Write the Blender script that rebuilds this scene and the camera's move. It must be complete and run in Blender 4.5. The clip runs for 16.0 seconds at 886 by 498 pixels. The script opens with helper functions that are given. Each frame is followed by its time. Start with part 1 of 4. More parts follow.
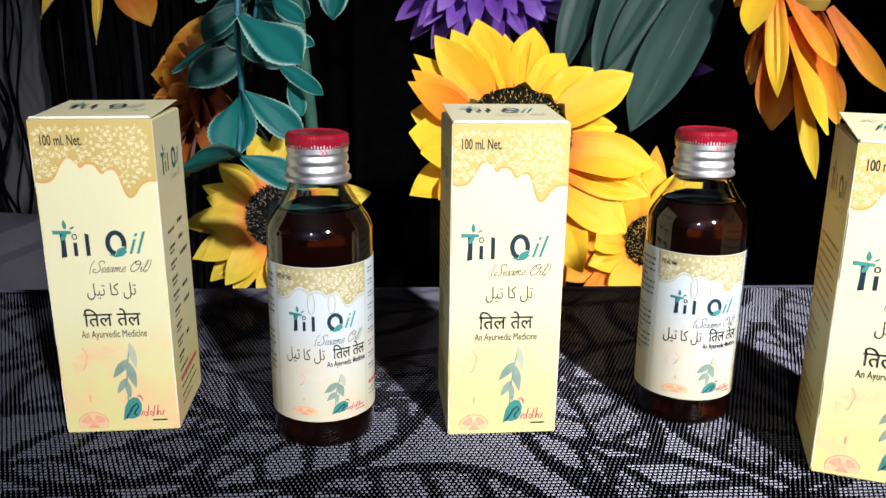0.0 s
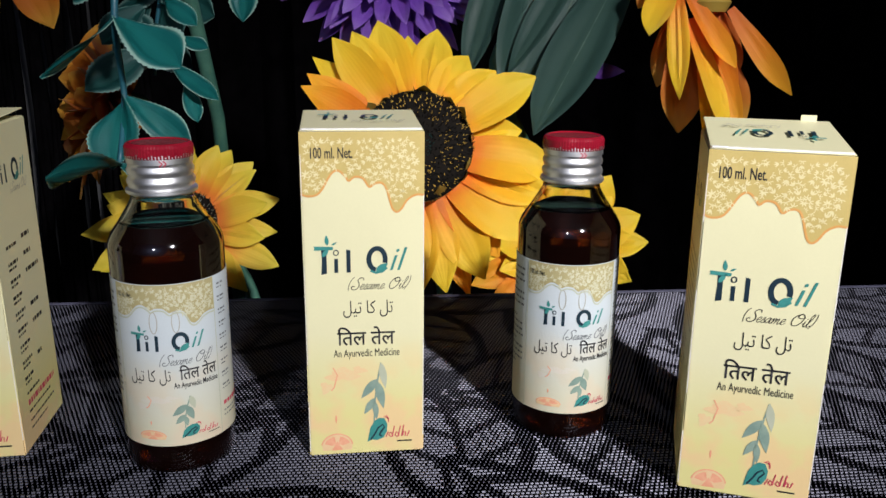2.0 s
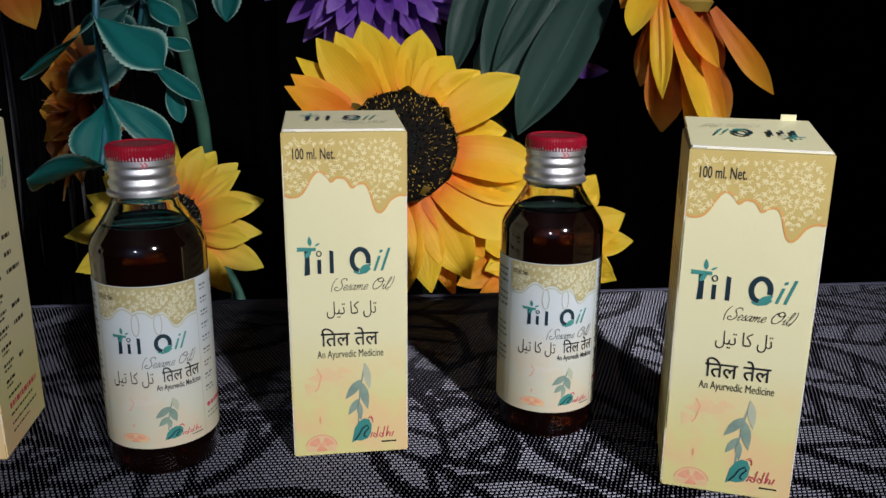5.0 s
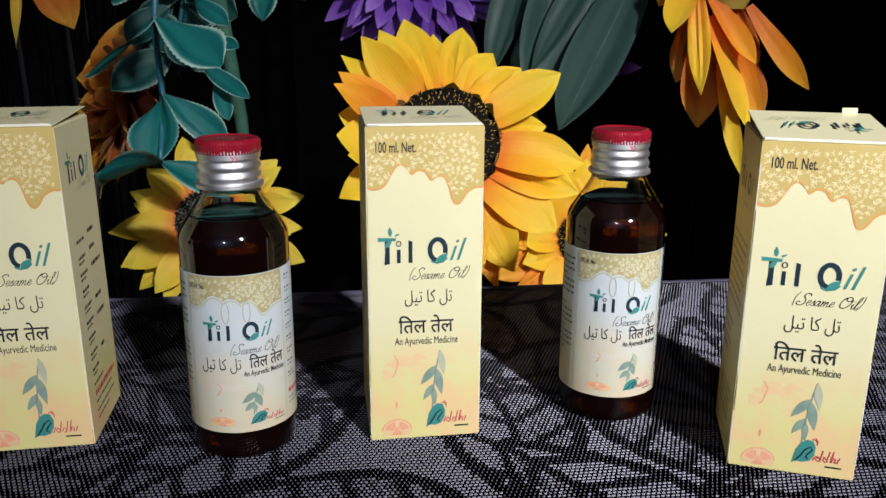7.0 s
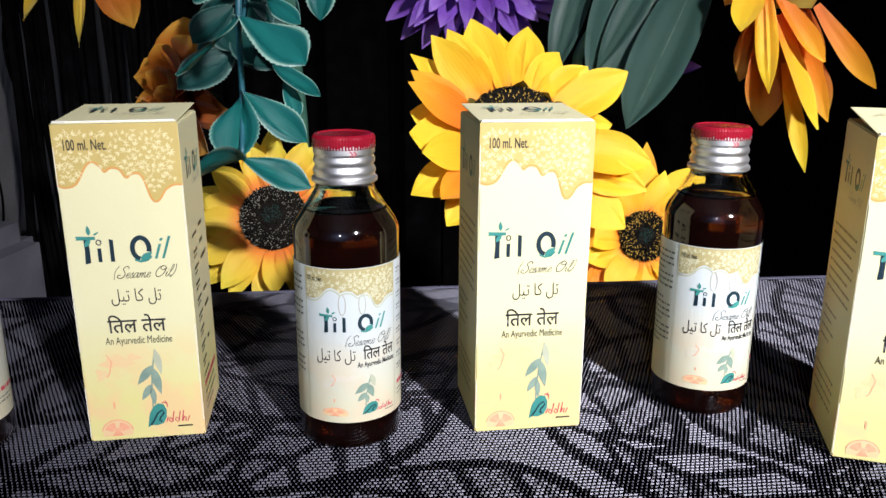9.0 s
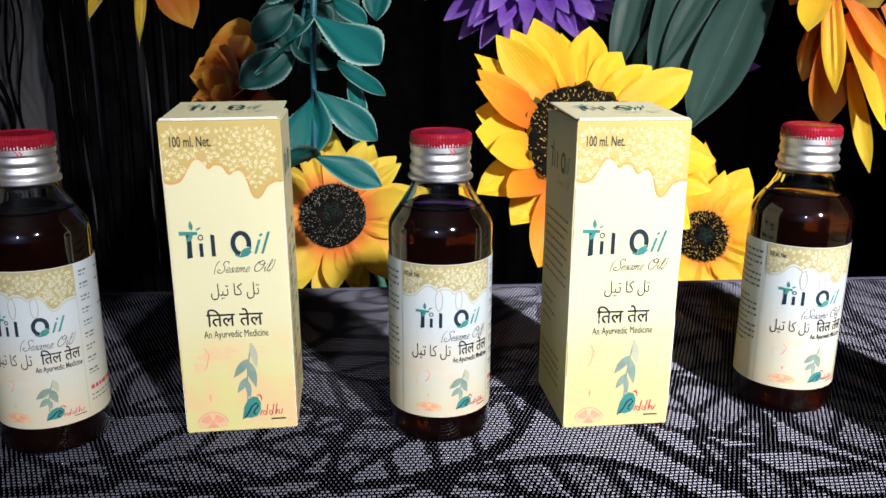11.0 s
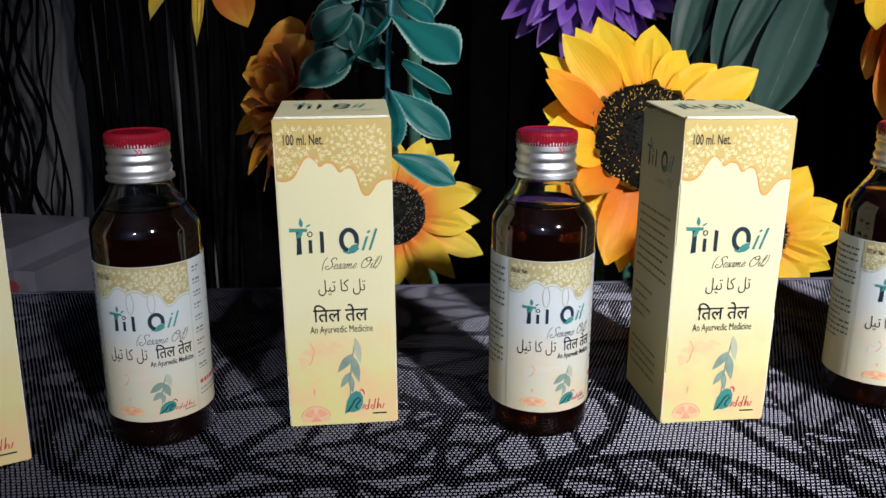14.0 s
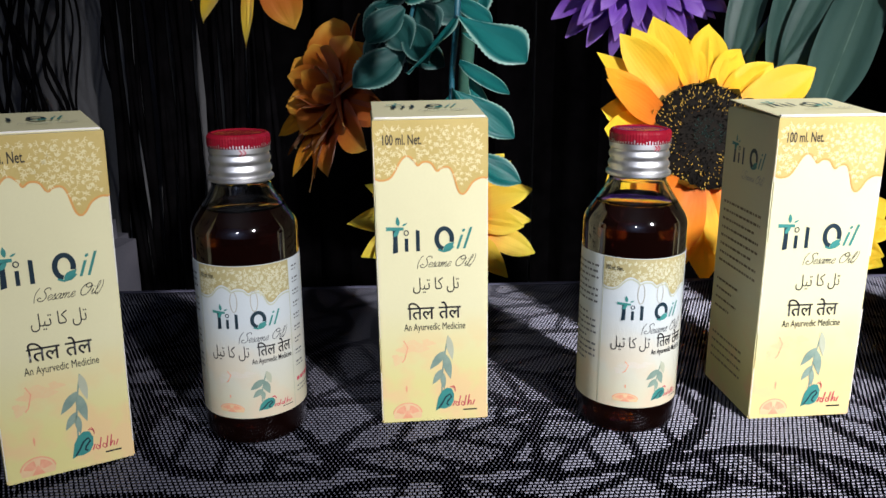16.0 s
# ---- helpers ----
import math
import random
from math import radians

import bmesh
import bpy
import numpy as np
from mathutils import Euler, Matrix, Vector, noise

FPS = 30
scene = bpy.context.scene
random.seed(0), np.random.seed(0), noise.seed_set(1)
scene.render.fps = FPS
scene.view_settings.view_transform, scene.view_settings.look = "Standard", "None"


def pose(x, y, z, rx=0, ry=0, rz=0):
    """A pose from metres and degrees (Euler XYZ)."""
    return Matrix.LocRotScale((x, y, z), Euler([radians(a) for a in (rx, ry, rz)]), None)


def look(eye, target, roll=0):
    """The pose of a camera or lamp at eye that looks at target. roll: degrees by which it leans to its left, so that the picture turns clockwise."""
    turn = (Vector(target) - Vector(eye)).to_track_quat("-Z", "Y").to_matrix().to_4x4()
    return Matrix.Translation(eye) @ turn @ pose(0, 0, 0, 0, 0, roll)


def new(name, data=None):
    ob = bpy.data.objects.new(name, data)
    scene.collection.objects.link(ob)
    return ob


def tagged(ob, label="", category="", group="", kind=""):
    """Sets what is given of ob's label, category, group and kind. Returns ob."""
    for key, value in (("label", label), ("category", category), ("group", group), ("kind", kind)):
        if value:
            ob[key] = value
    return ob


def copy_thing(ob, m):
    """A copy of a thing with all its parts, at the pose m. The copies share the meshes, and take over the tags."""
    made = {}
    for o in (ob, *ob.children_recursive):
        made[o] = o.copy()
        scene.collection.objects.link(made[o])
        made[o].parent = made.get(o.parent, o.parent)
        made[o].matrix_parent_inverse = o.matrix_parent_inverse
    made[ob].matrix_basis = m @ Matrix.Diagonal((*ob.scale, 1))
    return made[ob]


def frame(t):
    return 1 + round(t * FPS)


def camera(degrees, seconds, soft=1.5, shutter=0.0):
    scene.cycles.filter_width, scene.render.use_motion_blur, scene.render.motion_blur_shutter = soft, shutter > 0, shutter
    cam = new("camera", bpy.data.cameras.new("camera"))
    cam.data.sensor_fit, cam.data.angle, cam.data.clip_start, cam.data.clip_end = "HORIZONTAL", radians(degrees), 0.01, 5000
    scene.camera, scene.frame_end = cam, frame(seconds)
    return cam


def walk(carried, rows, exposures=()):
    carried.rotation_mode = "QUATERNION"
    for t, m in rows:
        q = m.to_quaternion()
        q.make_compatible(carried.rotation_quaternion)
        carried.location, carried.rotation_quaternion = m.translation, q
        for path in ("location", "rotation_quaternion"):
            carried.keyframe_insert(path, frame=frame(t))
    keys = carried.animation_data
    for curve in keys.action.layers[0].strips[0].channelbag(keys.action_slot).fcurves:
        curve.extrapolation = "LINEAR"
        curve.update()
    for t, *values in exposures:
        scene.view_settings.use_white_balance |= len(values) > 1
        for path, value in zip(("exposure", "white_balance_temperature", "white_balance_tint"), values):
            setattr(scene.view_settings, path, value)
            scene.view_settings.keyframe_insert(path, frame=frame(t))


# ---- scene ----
cam = camera(56.8, 16.0)
PATH = [
    (0, (0.05395, 0.0469, 0.1665), (-0.108, 0.9966, -0.1014), 0.7),
    (0.5, (0.0657, 0.05285, 0.16675), (-0.0792, 1.0055, -0.1006), 0.7),
    (1, (0.0763, 0.05725, 0.1669), (-0.0632, 1.0108, -0.1001), 0.7),
    (1.5, (0.0861, 0.0625, 0.16745), (-0.0444, 1.0173, -0.0995), 0.7),
    (2, (0.094, 0.0672, 0.1679), (-0.0285, 1.023, -0.0992), 0.6),
    (2.5, (0.0973, 0.0725, 0.1676), (-0.0212, 1.029, -0.0989), 0.8),
    (3, (0.1022, 0.07835, 0.1686), (-0.0178, 1.0343, -0.0994), 0.7),
    (3.5, (0.1028, 0.08005, 0.1684), (-0.0167, 1.0364, -0.0982), 0.8),
    (6, (0.08435, 0.0573, 0.1682), (-0.0181, 1.0151, -0.1003), 0.3),
    (6.5, (0.07675, 0.0554, 0.1681), (-0.0258, 1.0131, -0.1009), 0.3),
    (7, (0.06745, 0.0517, 0.1679), (-0.038, 1.0091, -0.1011), 0.3),
    (7.5, (0.0573, 0.0472, 0.1676), (-0.0552, 1.0037, -0.1014), 0.3),
    (8, (0.0468, 0.0436, 0.16735), (-0.0697, 0.9997, -0.1015), 0.3),
    (8.5, (0.03745, 0.0426, 0.16735), (-0.0735, 0.9993, -0.1016), 0.3),
    (9, (0.02885, 0.04095, 0.16675), (-0.0876, 0.9972, -0.1017), 0.3),
    (11.5, (-0.0063, 0.0314, 0.166), (-0.1503, 0.984, -0.102), 0.3),
    (12, (-0.01205, 0.0295, 0.16635), (-0.1615, 0.981, -0.1026), 0.3),
    (12.5, (-0.0186, 0.02755, 0.1661), (-0.1731, 0.9782, -0.1028), 0.2),
    (13, (-0.02445, 0.0267, 0.16635), (-0.1775, 0.9774, -0.1032), 0.2),
    (13.5, (-0.03045, 0.0256, 0.1666), (-0.1814, 0.9766, -0.1034), 0.2),
    (14, (-0.03765, 0.0234, 0.1665), (-0.1882, 0.9744, -0.1035), 0.2),
    (14.5, (-0.04555, 0.02125, 0.16615), (-0.1961, 0.9723, -0.1039), 0.1),
    (15, (-0.0539, 0.0184, 0.16635), (-0.2089, 0.9687, -0.1036), 0.1),
    (15.5, (-0.06225, 0.0162, 0.16655), (-0.2167, 0.9666, -0.1034), -0.0),
    (16, (-0.07165, 0.01345, 0.1667), (-0.2311, 0.9632, -0.1027), -0.2),
]
EXPOSURES = [(0.0, 0.79), (1.0, 0.66), (2.0, 0.11), (3.5, -0.30), (6.0, -0.17), (7.0, 0.16), (7.5, 0.45), (8.0, 0.80), (9.0, 0.83), (11.5, 0.79), (12.0, 0.75), (13.0, 0.58), (14.0, 0.46), (14.5, 0.42), (15.0, 0.48), (15.5, 0.66), (16.0, 0.81)]
walk(cam, [(t, look(eye, target, roll)) for t, eye, target, roll in PATH], EXPOSURES)

# ---- light ----
world = bpy.data.worlds.new("world")
scene.world = world
world.use_nodes = True
world.node_tree.nodes["Background"].inputs["Color"].default_value = (0.75, 0.8, 1.0, 1)
world.node_tree.nodes["Background"].inputs["Strength"].default_value = 0.02


def area_lamp(name, eye, target, size, watts, colour):
    data = bpy.data.lights.new(name, "AREA")
    data.shape, data.size, data.energy, data.color = "DISK", size, watts, colour
    ob = new(name, data)
    ob.matrix_world = look(eye, target)
    return ob


key = area_lamp("lamp_key", (0.81, -0.775, 0.88), (0.085, 0.54, 0.08), 0.08, 1.93, (0.985, 0.968, 1.0))
key.data.spread = radians(40)
room = bpy.data.lights.new("lamp_room", "POINT")
room.shadow_soft_size, room.energy, room.color = 0.06, 11.5, (0.92, 0.95, 1.0)
new("lamp_room", room).matrix_world = Matrix.Translation((-0.05, -1.45, 0.75))


# ---- materials ----
def material(name, low, high, rough=0.5, scale=40.0, fine=400.0, bump=0.1, metal=0.0, rough_var=0.08, coords="Object", spec=0.5):
    """Principled surface: two colours mixed by noise at two scales, uneven roughness and a fine bump."""
    m = bpy.data.materials.new(name)
    m.use_nodes = True
    n, l = m.node_tree.nodes, m.node_tree.links
    p = n["Principled BSDF"]
    tc = n.new("ShaderNodeTexCoord")
    a, b = n.new("ShaderNodeTexNoise"), n.new("ShaderNodeTexNoise")
    a.inputs["Scale"].default_value, b.inputs["Scale"].default_value = scale, fine
    a.inputs["Detail"].default_value, b.inputs["Detail"].default_value = 4, 3
    for t in (a, b):
        l.new(tc.outputs[coords], t.inputs["Vector"])
    add = n.new("ShaderNodeMath")
    add.operation = "MULTIPLY_ADD"
    l.new(b.outputs["Fac"], add.inputs[0])
    add.inputs[1].default_value = 0.4
    l.new(a.outputs["Fac"], add.inputs[2])
    ramp = n.new("ShaderNodeMapRange")
    ramp.inputs["From Min"].default_value, ramp.inputs["From Max"].default_value = 0.45, 0.95
    l.new(add.outputs[0], ramp.inputs["Value"])
    mix = n.new("ShaderNodeMix")
    mix.data_type = "RGBA"
    mix.inputs["A"].default_value, mix.inputs["B"].default_value = (*low, 1), (*high, 1)
    l.new(ramp.outputs["Result"], mix.inputs["Factor"])
    l.new(mix.outputs["Result"], p.inputs["Base Color"])
    r = n.new("ShaderNodeMapRange")
    r.inputs["To Min"].default_value, r.inputs["To Max"].default_value = rough - rough_var, rough + rough_var
    l.new(a.outputs["Fac"], r.inputs["Value"])
    l.new(r.outputs["Result"], p.inputs["Roughness"])
    p.inputs["Metallic"].default_value = metal
    if bump:
        bu = n.new("ShaderNodeBump")
        bu.inputs["Strength"].default_value, bu.inputs["Distance"].default_value = bump, 0.0005
        l.new(b.outputs["Fac"], bu.inputs["Height"])
        l.new(bu.outputs["Normal"], p.inputs["Normal"])
    p.inputs["Specular IOR Level"].default_value = spec
    m["mix"] = mix.name
    return m


def ramp_material(name, stops, rough=0.6, axis="v", vein=0.0, vary=0.15, sheen=0.0, trans=0.12):
    """Petal or leaf: colours along the length (v) or out to the edge (u) of its own map, with veins, on thin cloth."""
    m = bpy.data.materials.new(name)
    m.use_nodes = True
    n, l = m.node_tree.nodes, m.node_tree.links
    p = n["Principled BSDF"]
    uv = n.new("ShaderNodeUVMap")
    sep = n.new("ShaderNodeSeparateXYZ")
    l.new(uv.outputs["UV"], sep.inputs[0])
    tc = n.new("ShaderNodeTexCoord")
    no = n.new("ShaderNodeTexNoise")
    no.inputs["Scale"].default_value, no.inputs["Detail"].default_value = 70.0, 4
    l.new(tc.outputs["Object"], no.inputs["Vector"])
    if axis == "v":
        src = sep.outputs["Y"]
    else:
        c = n.new("ShaderNodeMath")
        c.operation = "SUBTRACT"
        l.new(sep.outputs["X"], c.inputs[0])
        c.inputs[1].default_value = 0.5
        d = n.new("ShaderNodeMath")
        d.operation = "ABSOLUTE"
        l.new(c.outputs[0], d.inputs[0])
        e = n.new("ShaderNodeMath")
        e.operation = "MULTIPLY"
        e.inputs[1].default_value = 2.0
        l.new(d.outputs[0], e.inputs[0])
        src = e.outputs[0]
    jit = n.new("ShaderNodeMath")
    jit.operation = "MULTIPLY_ADD"
    l.new(no.outputs["Fac"], jit.inputs[0])
    jit.inputs[1].default_value = vary
    sub = n.new("ShaderNodeMath")
    sub.operation = "SUBTRACT"
    l.new(src, sub.inputs[0])
    sub.inputs[1].default_value = vary / 2
    l.new(sub.outputs[0], jit.inputs[2])
    info = n.new("ShaderNodeObjectInfo")
    sh = n.new("ShaderNodeMath")
    sh.operation = "MULTIPLY_ADD"
    l.new(info.outputs["Random"], sh.inputs[0])
    sh.inputs[1].default_value = vary * 0.8
    l.new(jit.outputs[0], sh.inputs[2])
    cr = n.new("ShaderNodeValToRGB")
    while len(cr.color_ramp.elements) < len(stops):
        cr.color_ramp.elements.new(0.5)
    for el, (at, col) in zip(cr.color_ramp.elements, stops):
        el.position, el.color = at, (*col, 1)
    l.new(sh.outputs[0], cr.inputs["Fac"])
    l.new(cr.outputs["Color"], p.inputs["Base Color"])
    p.inputs["Roughness"].default_value = rough
    p.inputs["Sheen Weight"].default_value = sheen
    w = n.new("ShaderNodeTexWave")
    w.bands_direction = "X"
    w.inputs["Scale"].default_value, w.inputs["Distortion"].default_value = 3.0, 1.0
    l.new(uv.outputs["UV"], w.inputs["Vector"])
    bu = n.new("ShaderNodeBump")
    bu.inputs["Strength"].default_value, bu.inputs["Distance"].default_value = 0.07 if axis == "v" else 0.05 + vein, 0.0006
    hm = n.new("ShaderNodeMath")
    hm.operation = "ADD"
    l.new(w.outputs["Fac"], hm.inputs[0])
    fine = n.new("ShaderNodeTexNoise")
    fine.inputs["Scale"].default_value = 900.0
    l.new(tc.outputs["Object"], fine.inputs["Vector"])
    l.new(fine.outputs["Fac"], hm.inputs[1])
    l.new(hm.outputs[0], bu.inputs["Height"])
    l.new(bu.outputs["Normal"], p.inputs["Normal"])
    if trans:
        tr = n.new("ShaderNodeBsdfTranslucent")
        l.new(cr.outputs["Color"], tr.inputs["Color"])
        mx = n.new("ShaderNodeMixShader")
        mx.inputs[0].default_value = trans
        l.new(p.outputs[0], mx.inputs[1])
        l.new(tr.outputs[0], mx.inputs[2])
        l.new(mx.outputs[0], n["Material Output"].inputs["Surface"])
    return m


def print_board(name, paper, blush, gold_low):
    """Printed card: paper colour, with a soft blush printed low on each panel."""
    m = material(name, tuple(0.95 * c for c in paper), paper, 0.42, 30, 900, 0.06)
    n, l = m.node_tree.nodes, m.node_tree.links
    mix = n[m["mix"]]
    tc = n.new("ShaderNodeTexCoord")
    sep = n.new("ShaderNodeSeparateXYZ")
    l.new(tc.outputs["Object"], sep.inputs[0])
    no = n.new("ShaderNodeTexNoise")
    no.inputs["Scale"].default_value, no.inputs["Detail"].default_value = 55.0, 3
    l.new(tc.outputs["Object"], no.inputs["Vector"])
    rng = n.new("ShaderNodeMapRange")
    rng.inputs["From Min"].default_value, rng.inputs["From Max"].default_value = 0.052, 0.018
    l.new(sep.outputs["Z"], rng.inputs["Value"])
    spot = n.new("ShaderNodeMapRange")
    spot.inputs["From Min"].default_value, spot.inputs["From Max"].default_value = 0.46, 0.60
    l.new(no.outputs["Fac"], spot.inputs["Value"])
    mul = n.new("ShaderNodeMath")
    mul.operation = "MULTIPLY"
    l.new(rng.outputs["Result"], mul.inputs[0])
    l.new(spot.outputs["Result"], mul.inputs[1])
    one = n.new("ShaderNodeMix")
    one.data_type = "RGBA"
    l.new(rng.outputs["Result"], one.inputs["Factor"])
    l.new(mix.outputs["Result"], one.inputs["A"])
    one.inputs["B"].default_value = (*gold_low, 1)
    two = n.new("ShaderNodeMix")
    two.data_type = "RGBA"
    l.new(mul.outputs[0], two.inputs["Factor"])
    l.new(one.outputs["Result"], two.inputs["A"])
    two.inputs["B"].default_value = (*blush, 1)
    l.new(two.outputs["Result"], n["Principled BSDF"].inputs["Base Color"])
    return m


CARD = print_board("printed_card", (0.725, 0.69, 0.43), (0.76, 0.56, 0.28), (0.695, 0.635, 0.27))
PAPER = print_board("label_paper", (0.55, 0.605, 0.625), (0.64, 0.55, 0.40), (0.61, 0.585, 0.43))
GOLD = material("gold_ink", (0.49, 0.37, 0.12), (0.57, 0.44, 0.16), 0.4, 60, 900, 0.05)
GOLD_PALE = material("pale_gold_ink", (0.70, 0.62, 0.34), (0.75, 0.67, 0.38), 0.42, 60, 900, 0.05)
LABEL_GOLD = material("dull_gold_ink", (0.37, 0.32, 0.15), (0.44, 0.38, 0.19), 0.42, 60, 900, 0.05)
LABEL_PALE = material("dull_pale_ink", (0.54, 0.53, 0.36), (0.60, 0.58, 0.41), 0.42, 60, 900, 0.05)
LINE = material("orange_ink", (0.62, 0.30, 0.08), (0.66, 0.36, 0.12), 0.42, 60, 900, 0.0)
BLACK_INK = material("black_ink", (0.012, 0.012, 0.014), (0.022, 0.022, 0.025), 0.4, 60, 900, 0.0)
NAVY_INK = material("navy_ink", (0.008, 0.020, 0.035), (0.012, 0.035, 0.050), 0.4, 60, 900, 0.0)
TEAL_INK = material("teal_ink", (0.03, 0.20, 0.18), (0.06, 0.28, 0.25), 0.4, 90, 900, 0.0)
SAGE_INK = material("sage_ink", (0.17, 0.26, 0.22), (0.27, 0.36, 0.29), 0.42, 160, 900, 0.0)
PALE_SAGE = material("pale_sage_ink", (0.42, 0.45, 0.33), (0.48, 0.50, 0.38), 0.42, 160, 900, 0.0)
RED_INK = material("red_ink", (0.50, 0.05, 0.09), (0.58, 0.08, 0.12), 0.42, 160, 900, 0.0)
PEACH_INK = material("peach_ink", (0.74, 0.50, 0.27), (0.78, 0.56, 0.33), 0.42, 200, 900, 0.0)
WASH_INK = material("wash_ink", (0.74, 0.60, 0.33), (0.77, 0.52, 0.28), 0.42, 160, 900, 0.0)
LABEL_WASH = material("pale_wash_ink", (0.60, 0.60, 0.52), (0.64, 0.57, 0.47), 0.42, 160, 900, 0.0)
CORAL_INK = material("coral_ink", (0.74, 0.30, 0.18), (0.80, 0.42, 0.26), 0.42, 300, 900, 0.0)
SLATE_INK = material("slate_ink", (0.09, 0.10, 0.11), (0.13, 0.14, 0.15), 0.42, 160, 900, 0.0)
BROWN_INK = material("brown_ink", (0.19, 0.155, 0.075), (0.25, 0.20, 0.10), 0.42, 160, 900, 0.0)
GREY_INK = material("grey_ink", (0.35, 0.33, 0.27), (0.42, 0.40, 0.33), 0.42, 160, 900, 0.0)
WORN = material("worn_card_edge", (0.70, 0.68, 0.62), (0.82, 0.80, 0.74), 0.7, 200, 900, 0.3)
ALU = material("brushed_aluminium", (0.78, 0.78, 0.79), (0.88, 0.88, 0.89), 0.44, 120, 1500, 0.08, metal=1.0)
RED_CAP = material("red_lacquer", (0.20, 0.005, 0.016), (0.27, 0.009, 0.022), 0.24, 150, 1200, 0.06)
CLOTH = material("black_cloth", (0.048, 0.047, 0.078), (0.074, 0.072, 0.118), 0.7, 200, 1600, 0.5)
THREAD = material("silver_thread", (0.064, 0.064, 0.085), (0.102, 0.101, 0.133), 0.48, 30, 1800, 0.1, metal=0.45)
STEM_GREEN = material("green_stem", (0.03, 0.10, 0.075), (0.06, 0.16, 0.11), 0.5, 60, 600, 0.3)
BLUE_STEM = material("blue_green_stem", (0.01, 0.07, 0.10), (0.02, 0.12, 0.15), 0.45, 60, 600, 0.3)
SEED = material("seed_black", (0.004, 0.0035, 0.003), (0.010, 0.008, 0.006), 0.85, 200, 900, 0.4, spec=0.08)
SEED_GOLD = material("seed_gold", (0.45, 0.27, 0.03), (0.62, 0.40, 0.07), 0.7, 200, 900, 0.2)
SEED_PALE = material("seed_pale", (0.16, 0.16, 0.13), (0.30, 0.29, 0.24), 0.7, 200, 900, 0.2)
SEED_GREEN = material("seed_green", (0.014, 0.040, 0.036), (0.026, 0.062, 0.054), 0.85, 200, 900, 0.5, spec=0.1)
DARK_WOOD = material("dark_wood", (0.012, 0.008, 0.006), (0.03, 0.02, 0.014), 0.5, 15, 300, 0.2)
PALE_WALL = material("grey_plaster", (0.20, 0.20, 0.21), (0.27, 0.27, 0.28), 0.8, 4, 120, 0.2)
# invented blue for the unseen front wall, gives the bottles a navy reflection
REFLECTOR_WALL = material("blue_grey_reflector", (0.26, 0.33, 0.56), (0.31, 0.38, 0.62), 0.8, 4, 120, 0.2)
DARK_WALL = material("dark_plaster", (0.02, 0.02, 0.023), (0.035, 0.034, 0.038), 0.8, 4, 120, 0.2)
BLACK_DRAPE = material("black_drape_cloth", (0.0015, 0.0014, 0.0018), (0.008, 0.007, 0.008), 0.97, 30, 900, 0.3, spec=0.05)
FLORAL = material("floral_upholstery", (0.17, 0.17, 0.21), (0.28, 0.27, 0.32), 0.8, 8, 300, 0.2)
RED_PRINT = material("red_print", (0.22, 0.02, 0.03), (0.36, 0.05, 0.06), 0.8, 30, 300, 0.2)

YELLOW = ramp_material("sunflower_petal", [(0.0, (0.85, 0.19, 0.02)), (0.20, (0.93, 0.40, 0.02)), (0.40, (0.94, 0.59, 0.022)), (0.95, (0.93, 0.70, 0.035))], sheen=0.25, trans=0.08)
LEMON = ramp_material("lemon_petal", [(0.0, (0.84, 0.17, 0.03)), (0.32, (0.91, 0.34, 0.05)), (0.55, (0.90, 0.62, 0.06)), (1.0, (0.86, 0.72, 0.07))], sheen=0.25, trans=0.08)
WARM = ramp_material("warm_yellow_petal", [(0.0, (0.88, 0.15, 0.015)), (0.26, (0.92, 0.30, 0.02)), (0.48, (0.94, 0.55, 0.02)), (0.95, (0.93, 0.68, 0.03))], sheen=0.25, trans=0.08)
AMBER = ramp_material("amber_petal", [(0.0, (0.66, 0.13, 0.008)), (0.5, (0.86, 0.29, 0.012)), (1.0, (0.94, 0.50, 0.022))], sheen=0.2, trans=0.10)
RUST = ramp_material("rust_orange_petal", [(0.0, (0.42, 0.06, 0.005)), (0.5, (0.58, 0.14, 0.009)), (0.80, (0.66, 0.23, 0.014)), (1.0, (0.76, 0.42, 0.05))], sheen=0.2, trans=0.14)
PURPLE = ramp_material("purple_petal", [(0.0, (0.05, 0.010, 0.12)), (0.5, (0.15, 0.035, 0.38)), (0.85, (0.21, 0.07, 0.48)), (1.0, (0.33, 0.17, 0.60))], sheen=0.1)
SEPAL = ramp_material("sepal", [(0.0, (0.30, 0.20, 0.03)), (1.0, (0.45, 0.36, 0.08))])
TEAL_LEAF = ramp_material("teal_leaf", [(0.0, (0.035, 0.28, 0.25)), (0.06, (0.013, 0.215, 0.200)), (0.84, (0.010, 0.178, 0.175)), (0.93, (0.08, 0.29, 0.26)), (1.0, (0.40, 0.60, 0.53))], 0.46, "u", 0.05, 0.13, trans=0.12)
# darker copy of TEAL_LEAF: the rear spray's shade is put into the colour
SHADED_LEAF = ramp_material("shaded_teal_leaf", [(0.0, (0.03, 0.16, 0.14)), (0.06, (0.015, 0.105, 0.095)), (0.84, (0.012, 0.085, 0.080)), (0.93, (0.06, 0.18, 0.16)), (1.0, (0.22, 0.36, 0.32))], 0.55, "u", 0.05, 0.13, trans=0.12)
GREY_LEAF = ramp_material("grey_green_leaf", [(0.0, (0.16, 0.24, 0.19)), (0.05, (0.050, 0.105, 0.086)), (0.8, (0.035, 0.084, 0.070)), (1.0, (0.055, 0.11, 0.094))], 0.48, "u", 0.0, 0.10, trans=0.10)


